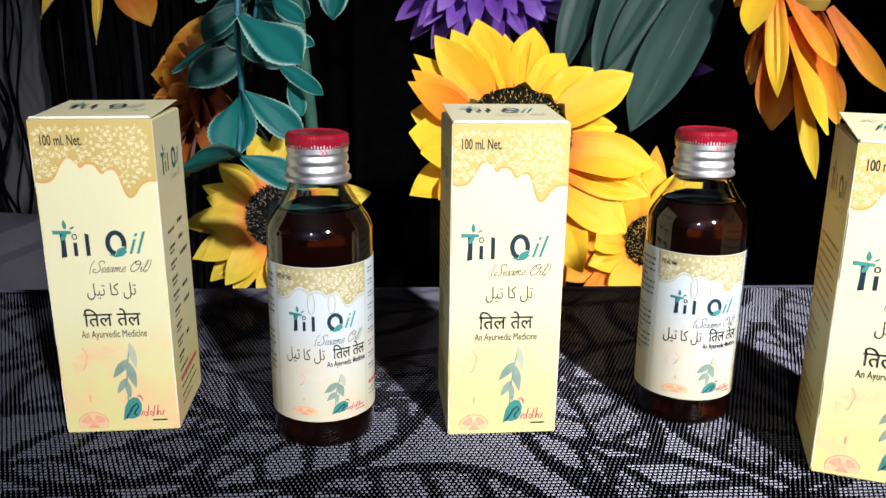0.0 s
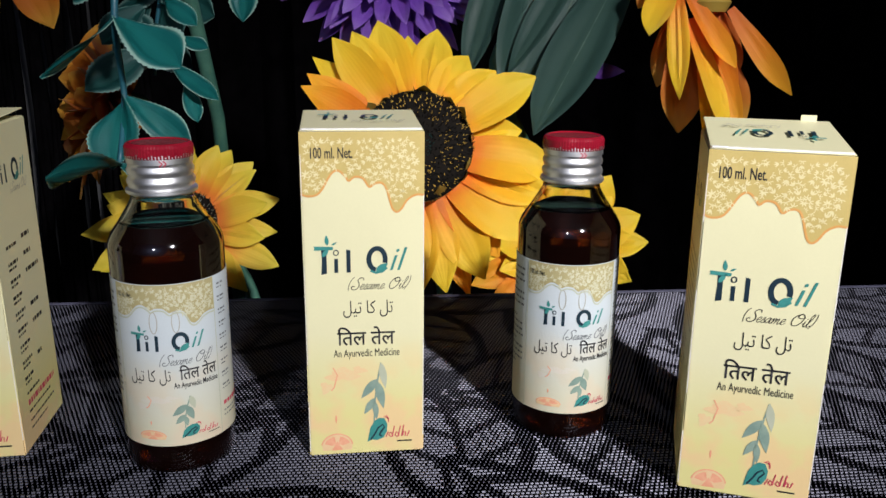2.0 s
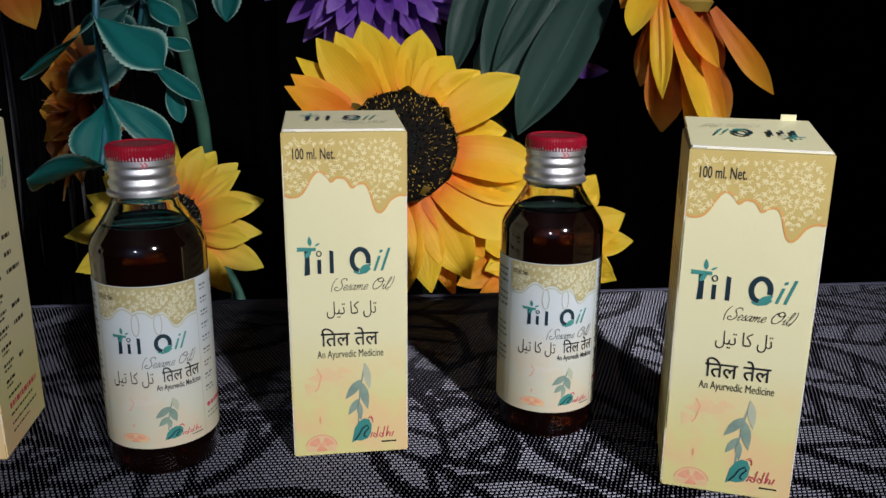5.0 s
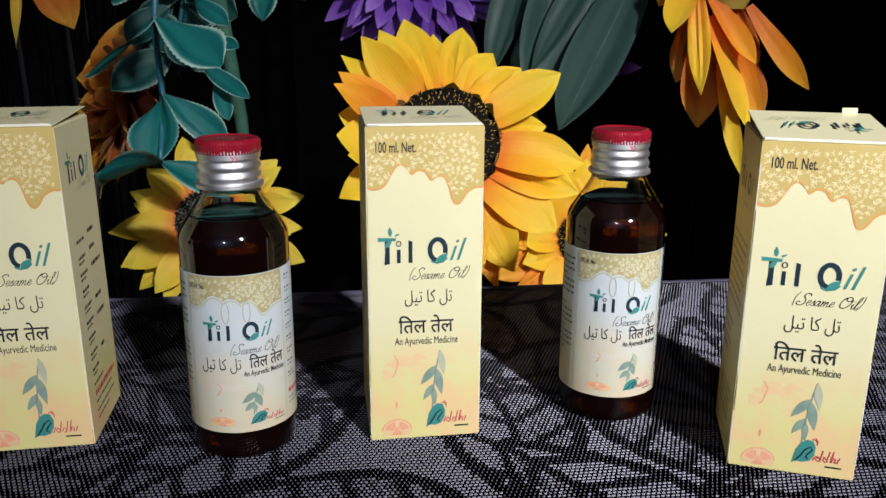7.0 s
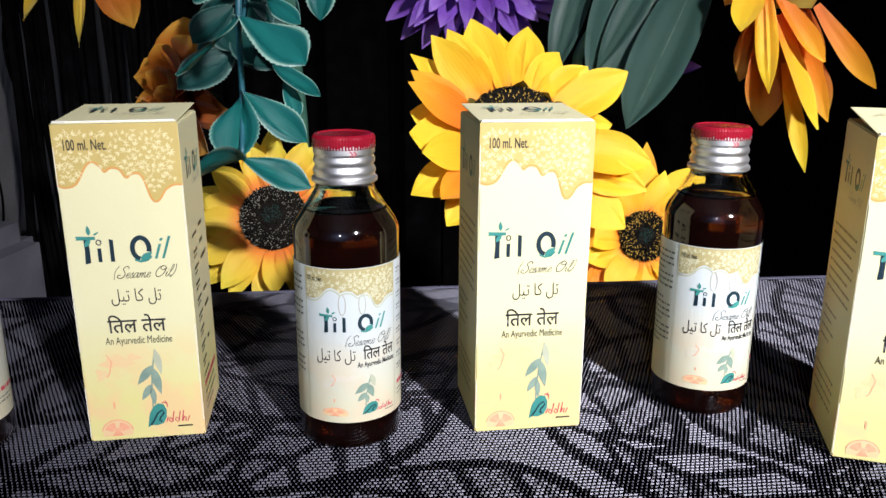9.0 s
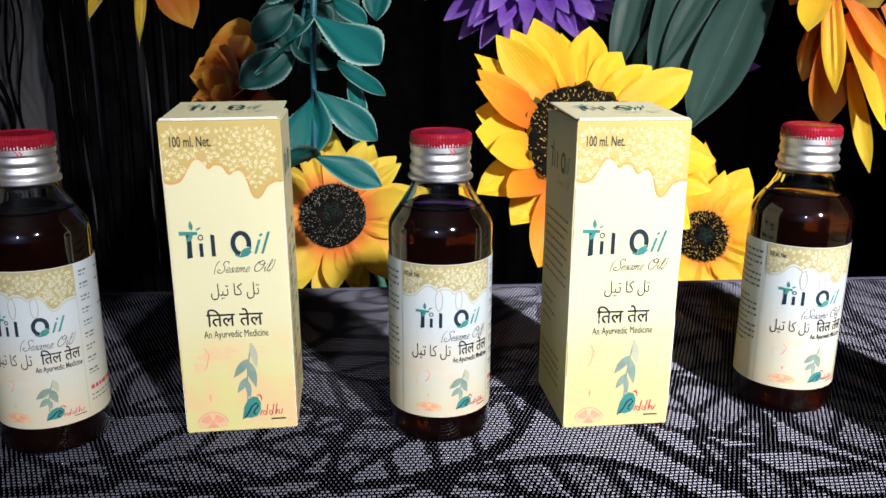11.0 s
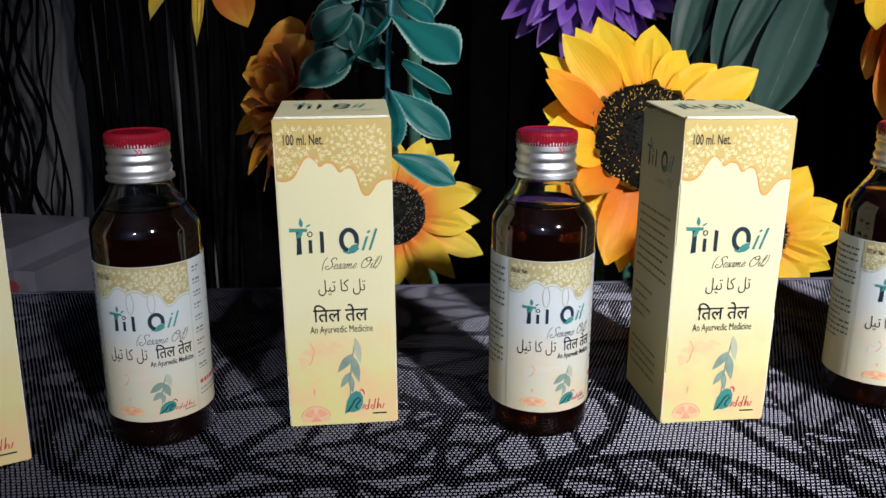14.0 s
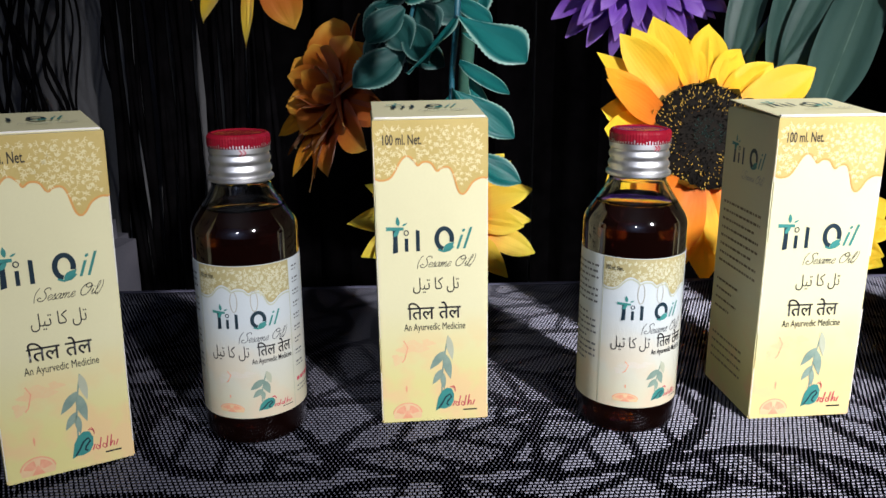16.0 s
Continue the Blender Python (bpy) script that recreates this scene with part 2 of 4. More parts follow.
def glass(name, colour, ior, rough=0.0, clear=1.0):
    m = bpy.data.materials.new(name)
    m.use_nodes = True
    p = m.node_tree.nodes["Principled BSDF"]
    p.inputs["Base Color"].default_value = (*colour, 1)
    p.inputs["Transmission Weight"].default_value = clear
    p.inputs["Roughness"].default_value = rough
    p.inputs["IOR"].default_value = ior
    return m


GLASS = glass("clear_glass", (0.97, 0.98, 0.96), 1.5)
OIL = glass("dark_amber_oil", (0.056, 0.016, 0.012), 1.47, 0.07, 0.93)
OIL.node_tree.nodes["Principled BSDF"].inputs["Coat Weight"].default_value = 1.0
OIL.node_tree.nodes["Principled BSDF"].inputs["Coat Roughness"].default_value = 0.02


# ---- building helpers ----
def part(name, bm, mat, parent, label="", smooth=False, kind=""):
    me = bpy.data.meshes.new(name)
    if smooth:
        for e in bm.edges:
            e.smooth = not (len(e.link_faces) == 2 and e.calc_face_angle(0) > 0.7)
    bm.to_mesh(me)
    bm.free()
    me.materials.append(mat)
    if smooth:
        me.polygons.foreach_set("use_smooth", [True] * len(me.polygons))
    ob = new(name, me)
    ob.parent = parent
    return tagged(ob, label, kind=kind)


def block(sx, sy, sz, at=(0, 0, 0), bevel=0.0, segments=2):
    """A box of that size whose base centre is at the given place."""
    bm = bmesh.new()
    bmesh.ops.create_cube(bm, size=1.0, matrix=Matrix.Translation((at[0], at[1], at[2] + sz / 2)) @ Matrix.Diagonal((sx, sy, sz, 1)))
    if bevel:
        bmesh.ops.bevel(bm, geom=bm.edges[:], offset=bevel, segments=segments, affect="EDGES")
    return bm


def lathe(profile, seg=72, rib=0.0):
    bm = bmesh.new()
    rows = []
    for r, z in profile:
        if r <= 0:
            rows.append([bm.verts.new((0, 0, z))])
            continue
        ring = []
        for i in range(seg):
            a = math.tau * i / seg
            rr = r - (rib if i % 2 else 0.0)
            ring.append(bm.verts.new((rr * math.sin(a), -rr * math.cos(a), z)))
        rows.append(ring)
    for a, b in zip(rows, rows[1:]):
        for i in range(seg):
            k = (i + 1) % seg
            if len(a) == 1 and len(b) > 1:
                bm.faces.new((a[0], b[k], b[i]))
            elif len(b) == 1 and len(a) > 1:
                bm.faces.new((a[i], a[k], b[0]))
            elif len(a) > 1:
                bm.faces.new((a[i], a[k], b[k], b[i]))
    bmesh.ops.recalc_face_normals(bm, faces=bm.faces)
    return bm


def tube(points, r0, r1, seg=8):
    """A tapered round rod along points, closed at both ends."""
    bm = bmesh.new()
    pts = [Vector(p) for p in points]
    rings = []
    for i, p in enumerate(pts):
        d = (pts[min(i + 1, len(pts) - 1)] - pts[max(i - 1, 0)]).normalized()
        u = d.orthogonal().normalized() if not rings else (u - d * u.dot(d)).normalized()
        w = d.cross(u)
        r = r0 + (r1 - r0) * i / (len(pts) - 1)
        rings.append([bm.verts.new(p + r * (math.cos(math.tau * k / seg) * u + math.sin(math.tau * k / seg) * w)) for k in range(seg)])
    for a, b in zip(rings, rings[1:]):
        for k in range(seg):
            bm.faces.new((a[k], a[(k + 1) % seg], b[(k + 1) % seg], b[k]))
    bm.faces.new(rings[0][::-1])
    bm.faces.new(rings[-1])
    return bm


def bend_through(points, steps=6):
    """A smooth line through a few points."""
    p = [Vector(q) for q in points]
    p = [2 * p[0] - p[1]] + p + [2 * p[-1] - p[-2]]
    out = []
    for i in range(1, len(p) - 2):
        a, b, c, d = p[i - 1:i + 3]
        for k in range(steps):
            t = k / steps
            out.append(0.5 * (2 * b + (c - a) * t + (2 * a - 5 * b + 4 * c - d) * t * t + (3 * b - a - 3 * c + d) * t ** 3))
    return out + [p[-2]]


def empty(name, m, label, category, group=""):
    ob = new(name)
    ob.empty_display_size = 0.02
    ob.matrix_world = m
    return tagged(ob, label, category, group)


# ---- flat print: shapes drawn in x and z, then laid on a panel ----
def shape(points):
    bm = bmesh.new()
    bm.faces.new([bm.verts.new((x, 0, z)) for x, z in points])
    return bm


def ribbon(points, width):
    bm = bmesh.new()
    pts = [Vector((x, 0, z)) for x, z in points]
    rows = []
    for i, p in enumerate(pts):
        d = (pts[min(i + 1, len(pts) - 1)] - pts[max(i - 1, 0)]).normalized()
        s = Vector((-d.z, 0, d.x)) * width / 2
        rows.append((bm.verts.new(p + s), bm.verts.new(p - s)))
    for a, b in zip(rows, rows[1:]):
        bm.faces.new((a[0], a[1], b[1], b[0]))
    return bm


def words(body, x0, x1, z0, height, shear=0.0, weight=0.0):
    """Lettering that fills x0 to x1, standing on z0."""
    cu = bpy.data.curves.new("words", "FONT")
    cu.body, cu.shear, cu.offset, cu.resolution_u = body, shear, weight, 3
    ob = new("words", cu)
    bpy.context.view_layer.update()
    me = bpy.data.meshes.new_from_object(ob.evaluated_get(bpy.context.evaluated_depsgraph_get()))
    bpy.data.objects.remove(ob)
    bm = bmesh.new()
    bm.from_mesh(me)
    bpy.data.meshes.remove(me)
    xs = [v.co.x for v in bm.verts]
    ys = [v.co.y for v in bm.verts]
    lo, hi = min(xs), max(xs)
    top = max(ys)
    for v in bm.verts:
        v.co = Vector((x0 + (v.co.x - lo) / (hi - lo) * (x1 - x0), 0, z0 + v.co.y / top * height))
    return bm


def merge(*parts):
    bm = bmesh.new()
    for b in parts:
        me = bpy.data.meshes.new("tmp")
        b.to_mesh(me)
        b.free()
        bm.from_mesh(me)
        bpy.data.meshes.remove(me)
    return bm


def leaf_shape(x0, z0, x1, z1, width, n=9):
    d = Vector((x1 - x0, z1 - z0))
    s = Vector((-d.y, d.x)).normalized() * width / 2
    side = [(k / n, math.sin(math.pi * (k / n) ** 0.8)) for k in range(1, n)]
    pts = [(x0, z0)] + [(x0 + d.x * t + s.x * w, z0 + d.y * t + s.y * w) for t, w in side] + [(x1, z1)]
    pts += [(x0 + d.x * t - s.x * w, z0 + d.y * t - s.y * w) for t, w in reversed(side)]
    return shape(pts)


def lay(name, bm, mat, parent, place, off, label="", slices=None):
    """Lays a flat shape on a panel: place(x, z, off) gives the point."""
    if slices:
        step = slices
        xs = [v.co.x for v in bm.verts]
        x = math.floor(min(xs) / step) * step
        while x < max(xs):
            x += step
            bmesh.ops.bisect_plane(bm, geom=bm.verts[:] + bm.edges[:] + bm.faces[:], plane_co=(x, 0, 0), plane_no=(1, 0, 0))
    for v in bm.verts:
        v.co = place(v.co.x, v.co.z, off)
    fine = name in ("side_writing", "maker_line", "band_pattern")
    return part(name, bm, mat, parent, label, False, "stuff" if fine else "")


DRIP = [(0.0, 0.178), (0.06, 0.186), (0.15, 0.176), (0.24, 0.125), (0.30, 0.113), (0.36, 0.130), (0.385, 0.143), (0.43, 0.132), (0.50, 0.136), (0.55, 0.161), (0.59, 0.152), (0.65, 0.150), (0.69, 0.168), (0.735, 0.222), (0.775, 0.235), (0.815, 0.224), (0.86, 0.200), (0.93, 0.186), (1.0, 0.187)]
DRIP_LINE = [(p.x, p.y) for p in bend_through([(u, v, 0) for u, v in DRIP], 4)]


def drip_at(u):
    for a, b in zip(DRIP_LINE, DRIP_LINE[1:]):
        if a[0] <= u <= b[0]:
            return a[1] + (b[1] - a[1]) * (u - a[0]) / max(b[0] - a[0], 1e-6)
    return DRIP_LINE[-1][1]


def damask(X, Z, k=1.0, step=0.050, size=0.027):
    """Small lilies, buds and curls scattered over the gold band."""
    rnd = random.Random(4)
    bms = []
    w = X(1) - X(0)
    row = 0
    v = 0.016
    while v < 0.23:
        u = 0.045 + (step * 0.8 if row % 2 else 0)
        while u < 0.965:
            uu, vv = u + rnd.uniform(-0.008, 0.008), v + rnd.uniform(-0.003, 0.003)
            if vv > 0.019 and vv + 0.012 * k < drip_at(uu) and not (0.035 < vv < 0.085 and 0.06 < uu < 0.45):
                cx, cz, a0, r = X(uu), Z(vv), rnd.uniform(0, 6.3), min(size * w * rnd.uniform(0.8, 1.2), (Z(0.003) - Z(vv)) / 1.7)
                n, spread = (5, 0.85) if rnd.random() < 0.3 else (3, 0.62)
                for i in range(n):
                    a = a0 + (i - (n - 1) / 2) * spread
                    bms.append(leaf_shape(cx, cz, cx + 1.4 * r * math.cos(a), cz + 1.4 * r * math.sin(a), r * 0.46, 5))
                for b, turn in ((a0 + 2.3, 1.0), (a0 - 2.3, -1.0)):
                    arc = [(cx + r * (0.5 + 0.75 * t) * math.cos(b + turn * 1.1 * t), cz + r * (0.5 + 0.75 * t) * math.sin(b + turn * 1.1 * t)) for t in (0, 0.35, 0.7, 1.05, 1.4)]
                    bms.append(ribbon(arc, r * 0.24))
            u += step * 1.6
        v += 0.0185
        row += 1
    return merge(*bms)


# ---- flowing script for the subtitle: strokes of each letter, x-height 0.45 ----
SCRIPT = {}
SCRIPT["("] = (0.30, [[(0.16, 1.08), (0.03, 0.80), (0.0, 0.40), (0.08, -0.10)]])
SCRIPT["S"] = (0.52, [[(0.56, 0.80), (0.50, 0.98), (0.30, 1.0), (0.18, 0.80), (0.34, 0.52), (0.40, 0.24), (0.24, 0.0), (0.02, 0.02), (-0.08, 0.18), (0.02, 0.30), (0.12, 0.22)]])
SCRIPT["e"] = (0.26, [[(0.0, 0.16), (0.20, 0.30), (0.20, 0.44), (0.08, 0.42), (0.02, 0.18), (0.10, 0.0), (0.28, 0.14)]])
SCRIPT["s"] = (0.24, [[(0.0, 0.10), (0.16, 0.48), (0.15, 0.30), (0.20, 0.12), (0.10, 0.0), (0.0, 0.06)], [(0.17, 0.02), (0.26, 0.14)]])
SCRIPT["a"] = (0.36, [[(0.26, 0.36), (0.16, 0.45), (0.02, 0.24), (0.05, 0.02), (0.18, 0.12), (0.28, 0.44), (0.25, 0.10), (0.30, 0.0), (0.40, 0.14)]])
SCRIPT["m"] = (0.52, [[(0.0, 0.30), (0.06, 0.44), (0.07, 0.28), (0.03, 0.0)], [(0.04, 0.10), (0.15, 0.40), (0.22, 0.40), (0.18, 0.0)], [(0.19, 0.10), (0.31, 0.40), (0.38, 0.40), (0.36, 0.08), (0.42, 0.0), (0.54, 0.14)]])
SCRIPT[" "] = (0.26, [])
SCRIPT["O"] = (0.74, [[(0.44, 0.96), (0.20, 0.84), (0.05, 0.46), (0.16, 0.06), (0.42, 0.06), (0.62, 0.40), (0.62, 0.82), (0.42, 0.98), (0.28, 0.78), (0.44, 0.62), (0.72, 0.72)]])
SCRIPT["i"] = (0.20, [[(0.0, 0.20), (0.08, 0.44), (0.05, 0.10), (0.10, 0.0), (0.22, 0.14)], [(0.11, 0.60), (0.13, 0.66)]])
SCRIPT["l"] = (0.22, [[(0.0, 0.14), (0.18, 0.70), (0.20, 1.0), (0.11, 0.96), (0.06, 0.40), (0.06, 0.06), (0.12, 0.0), (0.24, 0.16)]])
SCRIPT[")"] = (0.20, [[(0.12, 1.08), (0.18, 0.70), (0.12, 0.25), (-0.02, -0.10)]])


def script(body, x0, x1, z0, height, pen):
    """Slanted handwriting from x0 to x1, its capitals of that height."""
    k = (x1 - x0) / (sum(SCRIPT[c][0] for c in body) + 0.35)
    out, x = [], 0.0
    for c in body:
        wide, strokes = SCRIPT[c]
        for st in strokes:
            pts = [(x0 + k * (x + px + 0.32 * py), z0 + height * py) for px, py in st]
            out.append(ribbon([(p.x, p.y) for p in bend_through([(a, b, 0) for a, b in pts], 5)], pen * (1.35 if c in "SO" else 1.0)))
        x += wide
    return merge(*out)


def til_oil(X, Z, u0, u1, v0, v1, parent, place, off, slices=None, small=False):
    """The heading: heavy T, small i and l, ring O with a leaf in it, slanted il."""
    w, h = X(u1) - X(u0), Z(v0) - Z(v1)
    x0, z0 = X(u0), Z(v1)
    x = lambda s: x0 + s * w
    z = lambda s: z0 + s * h
    dark, teal = [], []
    dark.append(shape([(x(0.075), z(0)), (x(0.135), z(0.04)), (x(0.135), z(0.86)), (x(0.08), z(0.86)), (x(0.085), z(0.5))]))
    dark.append(shape([(x(0.215), z(0.06)), (x(0.255), z(0.06)), (x(0.255), z(0.55)), (x(0.215), z(0.55))]))
    dark.append(shape([(x(0.345), z(0.06)), (x(0.388), z(0.06)), (x(0.388), z(0.83)), (x(0.345), z(0.87))]))

    def ring(cx, cz, rx, rz, t, a0, a1, n=24):
        pts = [(cx + rx * math.cos(a0 + (a1 - a0) * i / n), cz + rz * math.sin(a0 + (a1 - a0) * i / n)) for i in range(n + 1)]
        return ribbon(pts, t)

    dark.append(ring(x(0.235), z(0.76), 0.025 * w, 0.09 * h, 0.012 * w, 0, math.tau, 14))
    dark.append(ring(x(0.672), z(0.50), 0.088 * w, 0.38 * h, 0.052 * w, -0.35, 4.55))
    teal.append(shape([(x(0.0), z(0.86)), (x(0.205), z(0.86)), (x(0.205), z(0.97)), (x(0.0), z(1.0)), (x(0.01), z(0.92))]))
    teal.append(leaf_shape(x(0.09), z(0.62), x(0.16), z(0.93), 0.05 * w, 6))
    teal.append(leaf_shape(x(0.145), z(1.02), x(0.135), z(1.38), 0.045 * w, 6))
    teal.append(leaf_shape(x(0.19), z(1.03), x(0.25), z(1.13), 0.022 * w, 5))
    teal.append(leaf_shape(x(0.66), z(0.06), x(0.79), z(0.36), 0.075 * w, 8))
    teal.append(ribbon([(x(0.60), z(0.10)), (x(0.66), z(0.02)), (x(0.73), z(0.06)), (x(0.78), z(0.20))], 0.022 * w))
    teal.append(words("il", x(0.81), x(1.0), z(0.10), 0.80 * h, 0.35, -0.004))
    lay("heading_dark", merge(*dark), NAVY_INK, parent, place, off, "dark navy heading letters", slices)
    lay("heading_teal", merge(*teal), TEAL_INK, parent, place, off + 0.00004, "teal heading letters with leaves", slices)


def sprig(X, Z, k, parent, place, off, slices=None, at=(0.0, 0.0)):
    du, dv = at
    P = lambda u, v: (X(u + du), Z(v + dv))
    lay("sprig_stem", ribbon([P(0.63, 0.70), P(0.60, 0.755), P(0.575, 0.82), P(0.565, 0.90)], 0.0006 * k), SAGE_INK, parent, place, off, "", slices)
    for (u0, v0, u1, v1, w, m) in ((0.595, 0.752, 0.455, 0.815, 0.0029, SAGE_INK), (0.595, 0.760, 0.650, 0.852, 0.0030, SAGE_INK), (0.575, 0.815, 0.478, 0.868, 0.0024, SAGE_INK), (0.572, 0.825, 0.588, 0.888, 0.0020, SAGE_INK), (0.63, 0.700, 0.668, 0.785, 0.0024, PALE_SAGE)):
        lay("sprig_leaf", leaf_shape(*P(u0, v0), *P(u1, v1), w * k * 1.2), m, parent, place, off + 0.00003, "", slices)


def emblem(X, Z, k, parent, place, off, slices=None, at=(0.0, 0.0)):
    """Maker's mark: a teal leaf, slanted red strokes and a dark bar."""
    du, dv = at
    P = lambda u, v: (X(u + du), Z(v + dv))
    pts = [P(0.505, 0.962), P(0.53, 0.915), P(0.565, 0.893), P(0.61, 0.882), P(0.655, 0.885), P(0.68, 0.905), P(0.675, 0.930), P(0.645, 0.950), P(0.59, 0.957), P(0.545, 0.955)]
    lay("emblem_leaf", shape(pts), TEAL_INK, parent, place, off, "teal leaf emblem", slices)
    lay("emblem_swirl", ribbon([P(0.53, 0.955), P(0.57, 0.935), P(0.60, 0.915), P(0.64, 0.905), P(0.655, 0.915), P(0.62, 0.93), P(0.61, 0.94), P(0.63, 0.945)], 0.0007 * k), NAVY_INK, parent, place, off + 0.00003, "", slices)
    red = [[P(u, 0.948), P(u + 0.020, 0.948 - hgt)] for u, hgt in ((0.668, 0.018), (0.722, 0.036), (0.776, 0.036), (0.806, 0.038), (0.855, 0.018))]
    red += [[P(u - 0.010, 0.940), P(u - 0.032, 0.932), P(u - 0.042, 0.942), P(u - 0.024, 0.949), P(u - 0.004, 0.943)] for u in (0.735, 0.789)]
    red += [[P(0.812, 0.946), P(0.828, 0.931), P(0.842, 0.934), P(0.838, 0.948)]]
    for stroke in red:
        lay("emblem_stroke", ribbon(stroke, 0.00042 * k), RED_INK, parent, place, off + 0.00006, "", slices)
    for i in range(3):
        lay("emblem_arc", ribbon([P(0.645 + 0.012 * i, 0.880), P(0.675 + 0.008 * i, 0.874 + 0.006 * i), P(0.690, 0.885 + 0.006 * i)], 0.0003 * k), RED_INK, parent, place, off + 0.00006, "", slices)
    lay("emblem_bar", shape([P(0.765, 0.966), P(0.895, 0.966), P(0.895, 0.961), P(0.765, 0.961)]), BLACK_INK, parent, place, off, "", slices)


def rosette(X, Z, k, parent, place, off, slices=None, at=(0.0, 0.0)):
    """Coral half flower at the foot of the panel and a few drops above it."""
    du, dv = at
    P = lambda u, v: (X(u + du), Z(v + dv))
    arc = lambda c, ru, rv, a0, a1, n=14: [P(c[0] + ru * math.cos(a0 + (a1 - a0) * i / n), c[1] - rv * math.sin(a0 + (a1 - a0) * i / n)) for i in range(n + 1)]
    c = (0.24, 0.972)
    bits = [ribbon(arc(c, 0.135, 0.042, 0.15, 2.99), 0.0005 * k)]
    for a0, a1 in ((0.3, 1.35), (1.78, 2.85)):
        outer, inner = arc(c, 0.115, 0.034, a0, a1, 8), arc(c, 0.045, 0.008, a0, a1, 8)
        bits.append(shape(outer + inner[::-1]))
    bits.append(shape([P(0.24, 0.955), P(0.29, 0.985), P(0.19, 0.985)]))
    lay("rosette_ground", shape(arc(c, 0.135, 0.042, 0.1, 3.04) + [P(0.115, 0.985), P(0.365, 0.985)][::1]), PEACH_INK, parent, place, off - 0.00003, "", slices)
    lay("rosette", merge(*bits), CORAL_INK, parent, place, off, "coral printed half flower", slices)
    for j, (bu, bv, ru, rv) in enumerate(((0.30, 0.735, 0.13, 0.020), (0.44, 0.722, 0.06, 0.012), (0.16, 0.775, 0.05, 0.018))):
        rim = [P(bu + ru * (1 + 0.25 * math.sin(3 * a + j) + 0.12 * math.sin(7 * a)) * math.cos(a), bv + rv * (1 + 0.25 * math.sin(3 * a + j) + 0.12 * math.sin(7 * a)) * math.sin(a)) for a in [math.tau * q / 26 for q in range(26)]]
        lay("colour_wash", shape(rim), WASH_INK if k > 0.9 else LABEL_WASH, parent, place, off - 0.00004, "", slices)
    lay("rosette_drop", leaf_shape(*P(0.235, 0.865), *P(0.235, 0.895), 0.0008 * k, 5), CORAL_INK, parent, place, off, "", slices)
    lay("rosette_thread", ribbon([P(0.22, 0.71), P(0.255, 0.735), P(0.225, 0.775), P(0.20, 0.785)], 0.0005 * k), CORAL_INK, parent, place, off, "", slices)


def bars(rows, X, Z, k):
    """Rows of small unreadable writing as broken bars."""
    rnd = random.Random(9)
    out = []
    for u0, u1, v, h in rows:
        u = u0
        while u < u1 - 0.01:
            e = min(u1, u + rnd.uniform(0.02, 0.075))
            out.append(shape([(X(u), Z(v + h)), (X(e), Z(v + h)), (X(e), Z(v)), (X(u), Z(v))]))
            u = e + 0.016
    return merge(*out)


# ---- cartons ----
CW, CD, CH = 0.0455, 0.0465, 0.130


